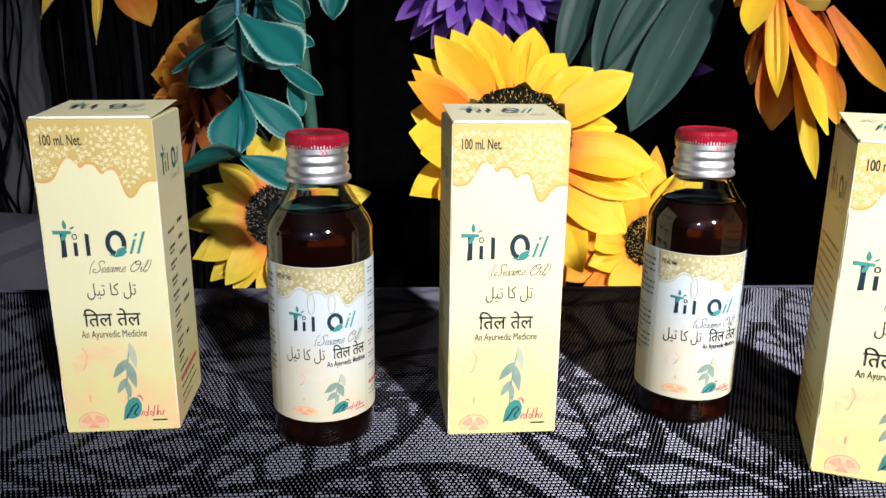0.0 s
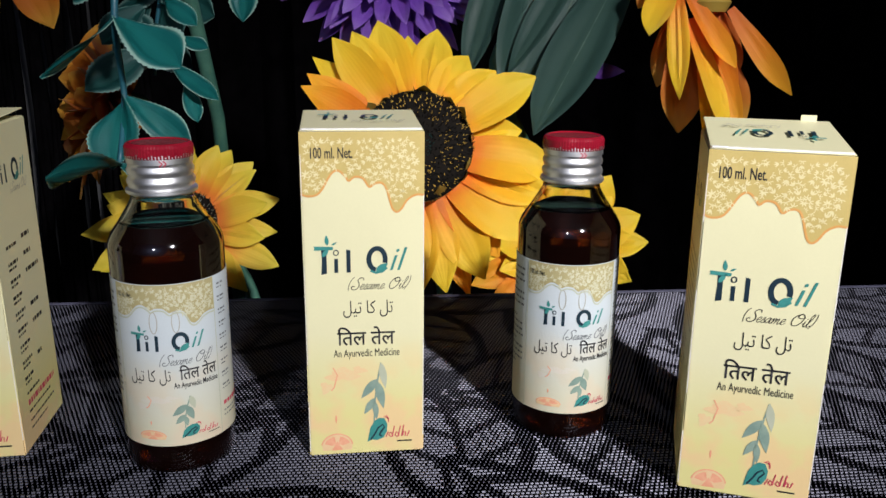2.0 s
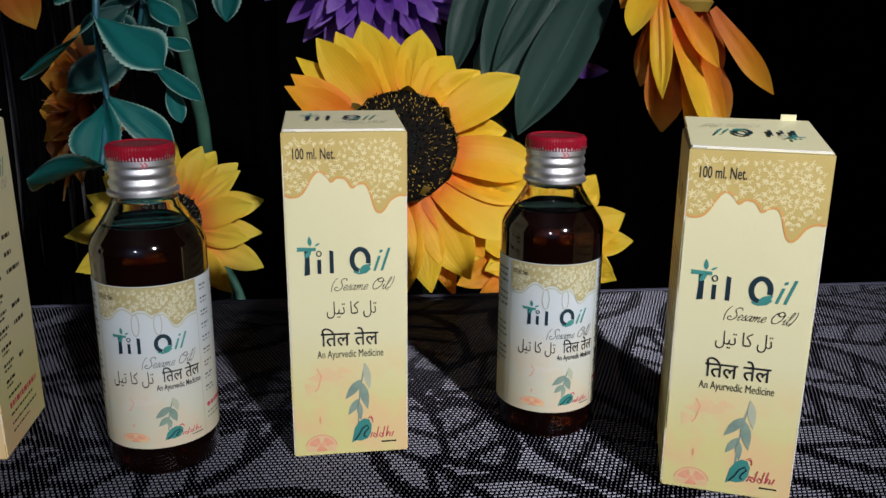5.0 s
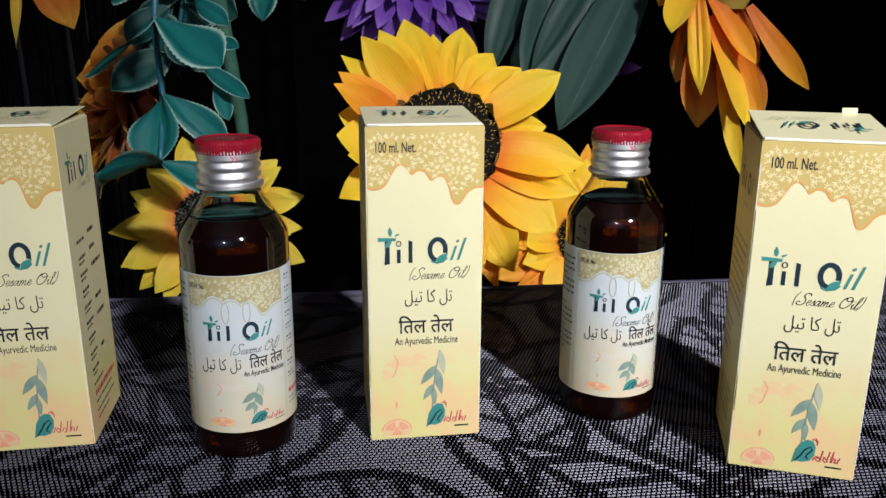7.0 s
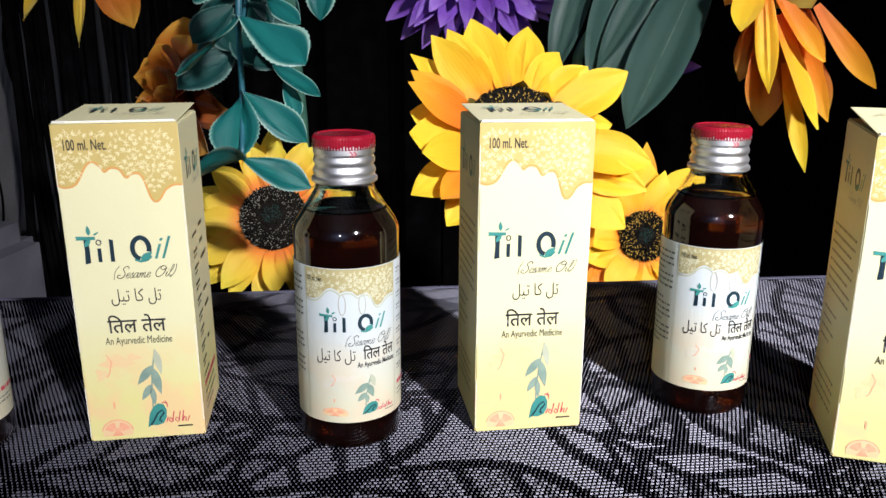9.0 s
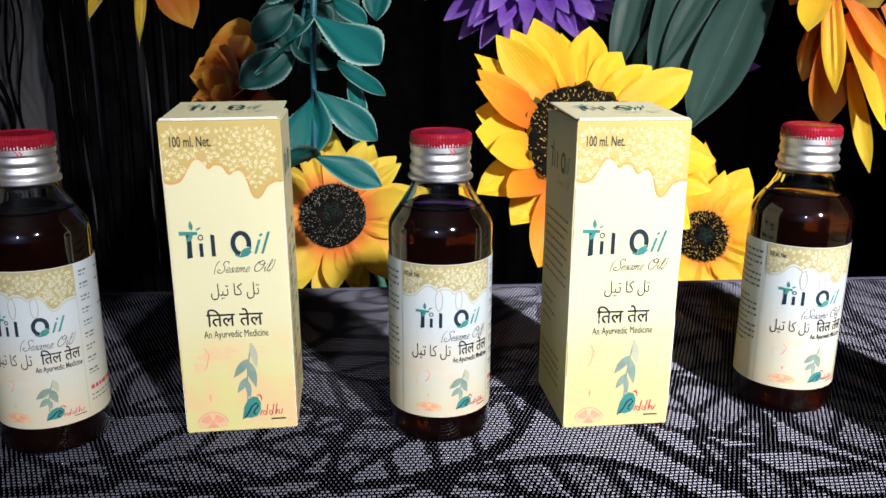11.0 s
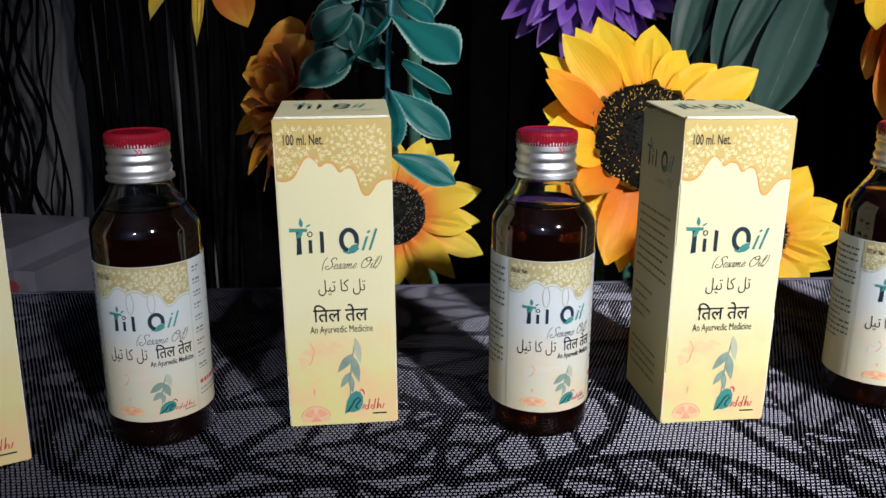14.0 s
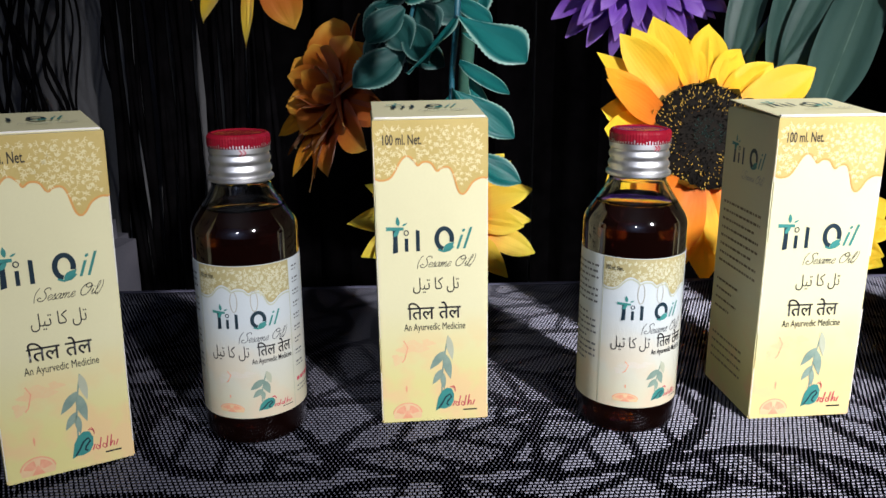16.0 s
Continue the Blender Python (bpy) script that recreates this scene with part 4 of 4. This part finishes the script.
strands = empty("string_curtain", Matrix.Translation((-1.0, 1.6, 1.80)), "black string curtain with wavy crossing strands", "curtain")
part("curtain_rod", tube([(-0.9, 0, 0.0), (0.35, 0, 0.0)], 0.012, 0.012), DARK_WOOD, strands)
rs = random.Random(12)
for i in range(62):
    wire = i < 24
    x = rs.uniform(-0.32, -0.03) if wire else -0.03 + 0.35 * (i - 24) / 37 + rs.uniform(-0.006, 0.006)
    width = rs.uniform(0.004, 0.010) if wire else rs.uniform(0.009, 0.020)
    amp, fr, ph = (rs.uniform(0.010, 0.024), rs.uniform(14, 26), rs.uniform(0, 6.3)) if wire else (rs.uniform(0.003, 0.012), rs.uniform(4, 8), rs.uniform(0, 6.3))
    dep = rs.uniform(-0.03, 0.03)
    pts = [(x + amp * math.sin(fr * z + ph) + 0.3 * amp * math.sin(0.43 * fr * z), dep + 0.01 * math.sin(5 * z + ph), z) for z in [-2.5 + 0.0251 * k for k in range(100)]]
    part("strand", tube(pts, width / 2, width / 2, 5), BLACK_DRAPE, strands, "", True)

stool = empty("floral_stool", Matrix.Translation((-1.175, 1.38, FLOOR)), "pale stool with red floral upholstery", "stool")
part("seat", block(0.44, 0.32, 0.20, (0, 0, 0.33), 0.04, 4), FLORAL, stool, "", True)
for x in (-0.17, 0.17):
    for y in (-0.11, 0.11):
        part("leg", tube([(x, y, 0.0), (x, y, 0.34)], 0.015, 0.02), DARK_WOOD, stool)
for x, z, r in ((0.175, 0.475, 0.036), (0.075, 0.415, 0.042), (-0.04, 0.46, 0.045), (0.15, 0.385, 0.022), (-0.14, 0.40, 0.05)):
    bm = bmesh.new()
    bm.faces.new([bm.verts.new((x + r * (1 + 0.25 * math.cos(5 * a)) * math.cos(a), -0.1625, z + r * (1 + 0.25 * math.cos(5 * a)) * math.sin(a))) for a in [math.tau * k / 30 for k in range(30)]])
    part("printed_flower", bm, RED_PRINT, stool, "red printed flower")

# ---- table with its woven cloth ----
TURN = 13.0
TABLE = pose(0, 0, 0, 0, 0, TURN)
table = empty("table", TABLE @ Matrix.Translation((0, 0, FLOOR)), "dark table under a woven cloth", "table")
part("tabletop", block(1.7, 0.91, 0.03, (0, 0.08, -FLOOR - 0.0325), 0.003), DARK_WOOD, table)
for x in (-0.78, 0.78):
    for y in (-0.32, 0.48):
        part("leg", block(0.05, 0.05, -FLOOR - 0.0325, (x, y, 0)), DARK_WOOD, table)

cloth = empty("tablecloth", TABLE @ Matrix.Translation((0, 0, -0.0025)), "black tablecloth woven with silver leaf pattern", "tablecloth")
bm = bmesh.new()
nx, ny = 120, 60
vs = [[bm.verts.new((-0.86 + 1.72 * i / nx, -0.385 + 0.923 * j / ny, 0.0019)) for j in range(ny + 1)] for i in range(nx + 1)]
for i in range(nx):
    for j in range(ny):
        bm.faces.new((vs[i][j], vs[i + 1][j], vs[i + 1][j + 1], vs[i][j + 1]))
bmesh.ops.solidify(bm, geom=bm.faces[:], thickness=0.0017)
part("ground_weave", bm, CLOTH, cloth, "black ground of the cloth")
part("hem", tube([(-0.86, 0.5375, 0.0014), (0.86, 0.5375, 0.0014)], 0.0016, 0.0016), CLOTH, cloth, "rolled black hem")


def leaf_field():
    """Woven leaves: place, direction, length and half width of each."""
    rnd = random.Random(21)
    out = []
    for i in range(-9, 10):
        for j in range(0, 8):
            x = 0.088 * i + (0.044 if j % 2 else 0) + rnd.uniform(-0.012, 0.012)
            y = 0.16 + 0.062 * j + rnd.uniform(-0.01, 0.01)
            out.append((x, y, rnd.uniform(0, math.tau), rnd.uniform(0.046, 0.064), rnd.uniform(0.022, 0.031)))
    return out


def weave():
    """Short silver floats laid in rows over the black ground; longer on one half of a leaf, mere dots elsewhere."""
    px, py = 0.0019, 0.0021
    xs, ys = np.arange(-0.60, 0.58, px), np.arange(0.20, 0.535, py)
    gx, gy = np.meshgrid(xs, ys)
    fill = np.full(gx.shape, 0.68)
    col = np.arange(len(xs))[None, :] + np.zeros(gx.shape, int)
    row = np.arange(len(ys))[:, None] + np.zeros(gx.shape, int)
    for x, y, a, ln, hw in leaf_field():
        dx, dy = gx - x, gy - y
        s = (dx * math.cos(a) + dy * math.sin(a)) / ln
        w = -dx * math.sin(a) + dy * math.cos(a) + 0.006 * (1 - s * s)
        edge = hw * np.clip(1 - np.abs(s) ** 1.8, 0, 1)
        inside = (np.abs(s) < 1) & (np.abs(w) < edge)
        rim = (np.abs(s) < 1.08) & (np.abs(w) < edge + 0.0068) & ~inside
        fill[rim] = 0.29
        vein = ((s * ln - 0.8 * np.abs(w)) / 0.024) % 1.0 < 0.24
        fill[inside & (w > 0)] = np.where(vein, 0.36, 0.70)[inside & (w > 0)]
        fill[inside & (w <= 0)] = np.where(vein, 0.32, np.where((col + row // 3) % 3 == 0, 0.66, 0.54))[inside & (w <= 0)]
        fill[inside & (np.abs(w) < 0.0022)] = 0.30
    rg = np.random.RandomState(5)
    fill = fill * rg.uniform(0.85, 1.1, fill.shape)
    cx = gx + rg.normal(0, 0.00006, gx.shape) + np.where(row % 2 == 1, px * 0.5, 0.0)
    hl, hy = fill * px / 2, np.where(fill < 0.40, 0.00032, np.where(fill < 0.56, 0.00046, 0.00060))
    cx, cy, hl, hy = cx.ravel(), gy.ravel(), hl.ravel(), hy.ravel()
    n = len(cx)
    v = np.zeros((n, 8, 3))
    for k, (f, h) in enumerate(((-1.0, 0.0018), (-0.42, 0.00238), (0.42, 0.00238), (1.0, 0.0018))):
        for side in (0, 1):
            v[:, 2 * k + side, 0] = cx + (1 if side else -1) * hl * (0.9 if abs(f) > 0.9 else 1.0)
            v[:, 2 * k + side, 1] = cy + f * hy
            v[:, 2 * k + side, 2] = h
    base = (np.arange(n) * 8)[:, None, None]
    faces = (base + np.array([[0, 1, 3, 2], [2, 3, 5, 4], [4, 5, 7, 6]])[None]).reshape(-1, 4)
    me = bpy.data.meshes.new("silver_weft")
    me.from_pydata(v.reshape(-1, 3).tolist(), [], faces.tolist())
    me.materials.append(THREAD)
    ob = new("silver_weft", me)
    ob.parent = cloth
    return tagged(ob, "silver threads woven into leaf shapes", kind="stuff")


weave()

# trough behind the table that holds the flowers
planter = empty("flower_trough", TABLE @ Matrix.Translation((0.1, 0.72, FLOOR)), "dark wooden trough holding artificial flowers", "planter")
part("trough_body", block(1.1, 0.28, 0.62, (0, 0, 0), 0.01), DARK_WOOD, planter)

# ---- cartons and bottles on the cloth ----
carton(pose(-0.2740, 0.2845, 0, 0, 0.9, 41), "cream and gold printed carton standing turned on the cloth")
carton(pose(-0.1342, 0.3517, 0, 0, -0.6, 15), "cream and gold printed carton beside two oil bottles")
carton(pose(0.0208, 0.3802, 0, 0, 0, 15), "cream and gold printed carton before the large sunflower")
carton(pose(0.1738, 0.3697, 0, 0, 0, -9.5), "cream and gold printed carton with a loose lid tab", True, True, -0.06)
first = bottle(pose(-0.2036, 0.3165, 0, 0, 0, 17), "amber oil bottle with red cap and paper label")
copy_thing(first, pose(-0.0479, 0.3509, 0, 0, 0, 18))
copy_thing(first, pose(0.1038, 0.4009, 0, 0, 0, 6))

# ---- flowers ----
def ring(count, reach, rise, width, mat, first=0.0, last=360.0, seed=0, vary=0.08):
    rnd = random.Random(seed)
    return [(first + (last - first) * i / count + rnd.uniform(-6, 6), reach * rnd.uniform(1 - vary, 1 + vary), rise + rnd.uniform(-0.004, 0.004), width * rnd.uniform(0.9, 1.1), mat) for i in range(count)]


def hang_petals(parent, rows):
    """Drooping petals from the hub to their tips: start, tip, width, material, bend."""
    rnd = random.Random(31)
    for start, tip, width, mat, bend in rows:
        span_leaf("petal", parent, start, tip, width, mat, (rnd.uniform(-0.5, 0.5), -1, 0.25), bend=bend, cup=rnd.uniform(0.1, 0.5), point=0.6, base=0.4, along=14, across=8, twist=rnd.uniform(-0.5, 0.5), wave=0.05, crease=rnd.uniform(-0.2, 0.2), curl=rnd.uniform(-0.08, 0.08), peak=0.6)


UPPER = [(106, 0.094, -0.014, 0.028, YELLOW), (81, 0.087, -0.018, 0.027, YELLOW), (118, 0.091, -0.008, 0.025, YELLOW), (128, 0.089, 0.006, 0.025, YELLOW), (138, 0.092, -0.004, 0.020, YELLOW), (45, 0.074, -0.003, 0.030, YELLOW), (31, 0.090, 0.006, 0.028, YELLOW), (93, 0.082, -0.021, 0.026, YELLOW), (62, 0.075, -0.015, 0.028, YELLOW)]
LEFT = [(157, 0.076, 0.036, 0.021, AMBER), (149, 0.078, 0.022, 0.022, AMBER), (166, 0.071, 0.012, 0.030, YELLOW), (180, 0.068, 0.022, 0.030, YELLOW), (194, 0.063, 0.034, 0.027, YELLOW), (209, 0.078, 0.014, 0.030, YELLOW), (222, 0.066, 0.032, 0.026, AMBER), (232, 0.073, 0.006, 0.028, YELLOW), (252, 0.090, 0.008, 0.032, AMBER)]
LOWER = [(-9, 0.092, 0.004, 0.030, WARM), (-22, 0.093, 0.009, 0.030, WARM), (-40, 0.093, 0.009, 0.032, WARM), (-63, 0.096, 0.004, 0.030, WARM), (-78, 0.095, -0.002, 0.028, WARM), (-90, 0.098, -0.004, 0.028, WARM), (-31, 0.084, -0.012, 0.030, YELLOW), (-52, 0.088, -0.012, 0.030, AMBER), (-70, 0.102, -0.014, 0.026, AMBER), (12, 0.072, -0.014, 0.026, YELLOW), (-101, 0.090, -0.006, 0.028, WARM)]
flower("sunflower", "large yellow artificial sunflower with a dark seeded centre", "sunflower", (0.009, 0.590, 0.0890), (0.15, -0.92, 0.36), UPPER + LEFT + LOWER,
       1, 0.0365, 0.006, 0.010, (0.02, 0.74, -0.13), leaflets=18)
flower("sunflower", "yellow artificial sunflower with orange petal bases", "sunflower", (-0.174, 0.634, 0.0190), (0.14, -0.84, 0.48),
       ring(16, 0.073, -0.004, 0.022, LEMON, seed=4) + ring(14, 0.062, 0.010, 0.021, LEMON, 11, 371, seed=5),
       2, 0.0255, 0.005, 0.009, (-0.14, 0.72, -0.13), gold=False)
flower("sunflower", "yellow artificial sunflower half hidden behind a bottle", "sunflower", (0.106, 0.656, 0.0100), (0.10, -0.93, 0.30),
       ring(13, 0.062, -0.004, 0.024, YELLOW, seed=6) + ring(11, 0.052, 0.010, 0.022, YELLOW, 12, 372, seed=7) + [(112, 0.076, -0.01, 0.018, AMBER), (85, 0.074, -0.012, 0.018, AMBER), (205, 0.072, 0.0, 0.022, AMBER), (225, 0.076, 0.002, 0.022, AMBER), (238, 0.066, 0.004, 0.022, AMBER)],
       3, 0.019, 0.004, 0.009, (0.12, 0.80, -0.13))

hanging = empty("hanging_sunflower", Matrix.Translation((0.193, 0.640, 0.182)), "drooping orange and yellow artificial flower", "flower")
inv = hanging.matrix_world.inverted()
part("stem", tube([inv @ p for p in bend_through([(0.193, 0.642, 0.182), (0.205, 0.66, 0.215), (0.24, 0.90, 0.42), (0.30, 1.57, 0.75)], 6)], 0.003, 0.003), STEM_GREEN, hanging, "green plastic stem", True)
part("calyx", lathe([(0.0, 0.010), (0.008, 0.008), (0.014, 0.0), (0.011, -0.006), (0.0, -0.006)], 18), SEPAL, hanging, "pale yellow-green calyx", True)
hang_petals(hanging, [((0.166, 0.640, 0.204), (0.159, 0.622, 0.156), 0.021, YELLOW, 0.25), ((0.170, 0.636, 0.198), (0.178, 0.618, 0.120), 0.015, WARM, 0.10), ((0.184, 0.650, 0.172), (0.180, 0.655, 0.097), 0.030, RUST, 0.12),
                      ((0.182, 0.630, 0.172), (0.203, 0.616, 0.096), 0.021, WARM, 0.14), ((0.192, 0.644, 0.140), (0.2115, 0.636, 0.066), 0.012, YELLOW, 0.08), ((0.186, 0.634, 0.174), (0.219, 0.630, 0.103), 0.016, AMBER, 0.14),
                      ((0.206, 0.636, 0.178), (0.247, 0.637, 0.1245), 0.014, AMBER, 0.16), ((0.190, 0.640, 0.166), (0.222, 0.652, 0.105), 0.024, RUST, 0.10), ((0.176, 0.655, 0.180), (0.165, 0.665, 0.128), 0.018, RUST, 0.15),
                      ((0.196, 0.650, 0.180), (0.214, 0.660, 0.130), 0.026, RUST, 0.2), ((0.176, 0.632, 0.190), (0.204, 0.622, 0.138), 0.014, AMBER, 0.2), ((0.200, 0.642, 0.176), (0.214, 0.640, 0.110), 0.016, AMBER, 0.12), ((0.168, 0.65, 0.204), (0.150, 0.648, 0.176), 0.018, RUST, 0.2)])

flower("orange_flower", "orange artificial flower with rounded petals in shade", "flower", (-0.298, 0.765, 0.100), (-0.66, -0.70, 0.25),
       ring(9, 0.076, 0.0, 0.046, RUST, seed=8) + ring(8, 0.062, 0.018, 0.042, RUST, 16, 376, seed=9) + ring(7, 0.042, 0.030, 0.036, RUST, 5, 365, seed=10) + ring(5, 0.020, 0.034, 0.030, RUST, seed=16) + ring(6, 0.088, 0.010, 0.018, AMBER, 215, 290, seed=11),
       5, 0.012, 0.004, 0.005, (-0.20, 0.86, -0.20), blunt=True, loose=2.2)
high = empty("hanging_sunflower", Matrix.Translation((-0.358, 0.715, 0.228)), "drooping yellow artificial flower high on its stem", "flower")
inv = high.matrix_world.inverted()
part("stem", tube([inv @ p for p in bend_through([(-0.358, 0.715, 0.228), (-0.356, 0.74, 0.30), (-0.37, 1.0, 0.60), (-0.50, 1.57, 0.90)], 6)], 0.003, 0.003), STEM_GREEN, high, "green plastic stem", True)
hang_petals(high, [((-0.366, 0.700, 0.222), (-0.3695, 0.660, 0.1605), 0.030, YELLOW, 0.12), ((-0.357, 0.712, 0.220), (-0.3575, 0.710, 0.1435), 0.015, LEMON, 0.08), ((-0.348, 0.722, 0.222), (-0.3295, 0.745, 0.1610), 0.036, RUST, 0.12), ((-0.350, 0.735, 0.222), (-0.346, 0.765, 0.172), 0.034, RUST, 0.12), ((-0.370, 0.715, 0.222), (-0.400, 0.700, 0.180), 0.028, RUST, 0.15)])
flower("chrysanthemum", "purple artificial chrysanthemum with many narrow petals", "chrysanthemum", (-0.033, 0.705, 0.2180), (0.08, -0.95, 0.05),
       ring(26, 0.084, -0.006, 0.017, PURPLE, seed=12) + ring(24, 0.074, 0.010, 0.016, PURPLE, seed=13) + ring(20, 0.058, 0.024, 0.016, PURPLE, seed=14) + ring(14, 0.038, 0.034, 0.014, PURPLE, seed=15),
       7, 0.0, foot=(0.0, 0.82, -0.13), blunt=True)

# teal leaf spray that hangs in front of the flowers
spray = empty("leaf_spray", Matrix.Translation((-0.145, 0.52, 0.23)), "hanging spray of teal leaves with pale toothed edges", "leaf spray")
inv = spray.matrix_world.inverted()
N1, N2, N3 = Vector((-0.1460, 0.5080, 0.1690)), Vector((-0.1510, 0.5200, 0.1250)), Vector((-0.1440, 0.4950, 0.0890))
part("spray_stem", tube([inv @ p for p in bend_through([(-0.15, 0.60, 0.27), (-0.146, 0.530, 0.225), N1, N2, N3], 5)], 0.0024, 0.0016), BLUE_STEM, spray, "blue-green stem", True)
rl = random.Random(5)


def teal_leaf(parent, base, tip, w, face, twist=0.0, bend=None, mat=None):
    span_leaf("leaf", parent, base, tip, w, mat or TEAL_LEAF, face, bend=rl.uniform(0.08, 0.22) if bend is None else bend, cup=-0.15, point=rl.uniform(0.2, 0.6), twist=twist, base=0.14, along=34, across=14, teeth=0.035, thick=0.0005, peak=rl.uniform(0.52, 0.66), fold=rl.uniform(0.25, 0.55), curl=rl.choice((-0.1, 0.1)), wave=0.05)


for base, tip, w, face, twist in ((N1, (-0.1075, 0.500, 0.1375), 0.028, (1.4, -1, 0.40), 0.2), (N1, (-0.1590, 0.470, 0.1320), 0.021, (-1.0, -0.8, 0.1), -0.3), (N2, (-0.1140, 0.522, 0.0940), 0.019, (1.2, -1, 0.30), 0.4), (N2, (-0.1475, 0.499, 0.0840), 0.028, (-0.2, -1, 0.1), -0.2),
                                  (N3, (-0.1420, 0.428, 0.0870), 0.027, (-0.5, -0.3, 1.0), 0.2), (N3, (-0.1080, 0.505, 0.0690), 0.020, (0.2, -0.8, 0.9), 0.0), (N1 + Vector((0, 0.01, 0.03)), (-0.178, 0.540, 0.180), 0.024, (-0.1, -1, 0.3), 0.3), (N1 + Vector((0, 0.0, 0.045)), (-0.168, 0.490, 0.195), 0.024, (0, -1, 0.4), 0.2),
                                  ((-0.148, 0.53, 0.250), (-0.126, 0.51, 0.196), 0.024, (0.2, -1, 0.3), 0.0)):
    teal_leaf(spray, base, tip, w, face, twist)

# second spray higher up, further back, shade painted into most of its leaves
spray2 = empty("leaf_spray", Matrix.Translation((-0.19, 0.62, 0.20)), "dense spray of teal leaves among the stems", "leaf spray")
inv2 = spray2.matrix_world.inverted()
part("spray_stem", tube([inv2 @ Vector(p) for p in ((-0.1532, 0.6243, 0.30), (-0.1532, 0.6243, 0.1806), (-0.1691, 0.697, 0.0934), (-0.175, 0.74, -0.12))], 0.0055, 0.0055, 10), STEM_GREEN, spray2, "thick grey-green stem", True)
part("side_stem", tube([inv2 @ Vector(p) for p in bend_through([(-0.185, 0.68, 0.27), (-0.200, 0.69, 0.21), (-0.214, 0.695, 0.160), (-0.216, 0.69, 0.125)], 4)], 0.0022, 0.0016), BLUE_STEM, spray2, "", True)
rl = random.Random(8)
for i in range(24):
    z = 0.145 + 0.090 * i / 23
    a = rl.uniform(-1, 1)
    b = Vector((-0.220 + 0.16 * (z - 0.16) + 0.010 * rl.uniform(-1, 1), 0.692 + 0.02 * rl.uniform(-1, 1), z))
    t = b + Vector((0.044 * (1 if i % 2 else -1) * rl.uniform(0.4, 1.0), rl.uniform(-0.03, 0.015), rl.uniform(-0.044, -0.004)))
    teal_leaf(spray2, b, t, rl.uniform(0.024, 0.032), (0.7 * a, -1, rl.uniform(-0.3, 0.9)), 0.8 * a, None, SHADED_LEAF)
for base, tip, w, face in (((-0.158, 0.60, 0.138), (-0.1218, 0.59, 0.1135), 0.014, (0.2, -1, 0.7)), ((-0.160, 0.60, 0.180), (-0.1334, 0.59, 0.1626), 0.015, (0.1, -1, 0.6)), ((-0.156, 0.60, 0.158), (-0.1270, 0.59, 0.1471), 0.011, (0.3, -1, 0.9)), ((-0.150, 0.60, 0.128), (-0.1380, 0.59, 0.1010), 0.012, (0.4, -1, 0.2)), ((-0.166, 0.765, 0.225), (-0.1660, 0.760, 0.1655), 0.026, (0.2, -1, 0.2))):
    teal_leaf(spray2, base, tip, w, face)

# broad grey-green leaves
broad = empty("broad_leaf_plant", Matrix.Translation((0.12, 0.74, -0.10)), "broad grey-green artificial leaves on a stem", "plant")
invb = broad.matrix_world.inverted()
part("plant_stem", tube([invb @ Vector(p) for p in bend_through([(0.12, 0.76, -0.12), (0.085, 0.72, 0.05), (0.052, 0.680, 0.130), (0.070, 0.675, 0.175), (0.095, 0.67, 0.24)], 5)], 0.005, 0.0035, 10), STEM_GREEN, broad, "green stem", True)
for base, tip, w, face, peak in (((0.150, 0.715, 0.225), (0.086, 0.610, 0.0905), 0.040, (-0.35, -1, 0.2), 0.6), ((0.060, 0.690, 0.240), (0.036, 0.655, 0.125), 0.026, (-0.4, -1, 0.1), 0.5), ((0.100, 0.70, 0.25), (0.060, 0.645, 0.112), 0.046, (0.3, -1, 0.1), 0.55),
                                 ((0.135, 0.72, 0.255), (0.082, 0.665, 0.120), 0.050, (-0.1, -1, 0.3), 0.5), ((0.122, 0.69, 0.24), (0.066, 0.640, 0.128), 0.022, (-0.5, -1, 0.3), 0.5)):
    span_leaf("leaf", broad, base, tip, w, GREY_LEAF, face, bend=0.06, cup=0.10, point=0.25, base=0.5, along=24, across=10, wave=0.04, fold=0.14, curl=0.06, peak=peak, thick=0.0009)
part("purple_petal", blade(0.030, 0.012, 0.1, 0.3, along=8, across=4), PURPLE, broad, "small purple petal").matrix_basis = invb @ Matrix.Translation((0.118, 0.712, 0.133)) @ pose(0, 0, 0, 80, 0, 0)
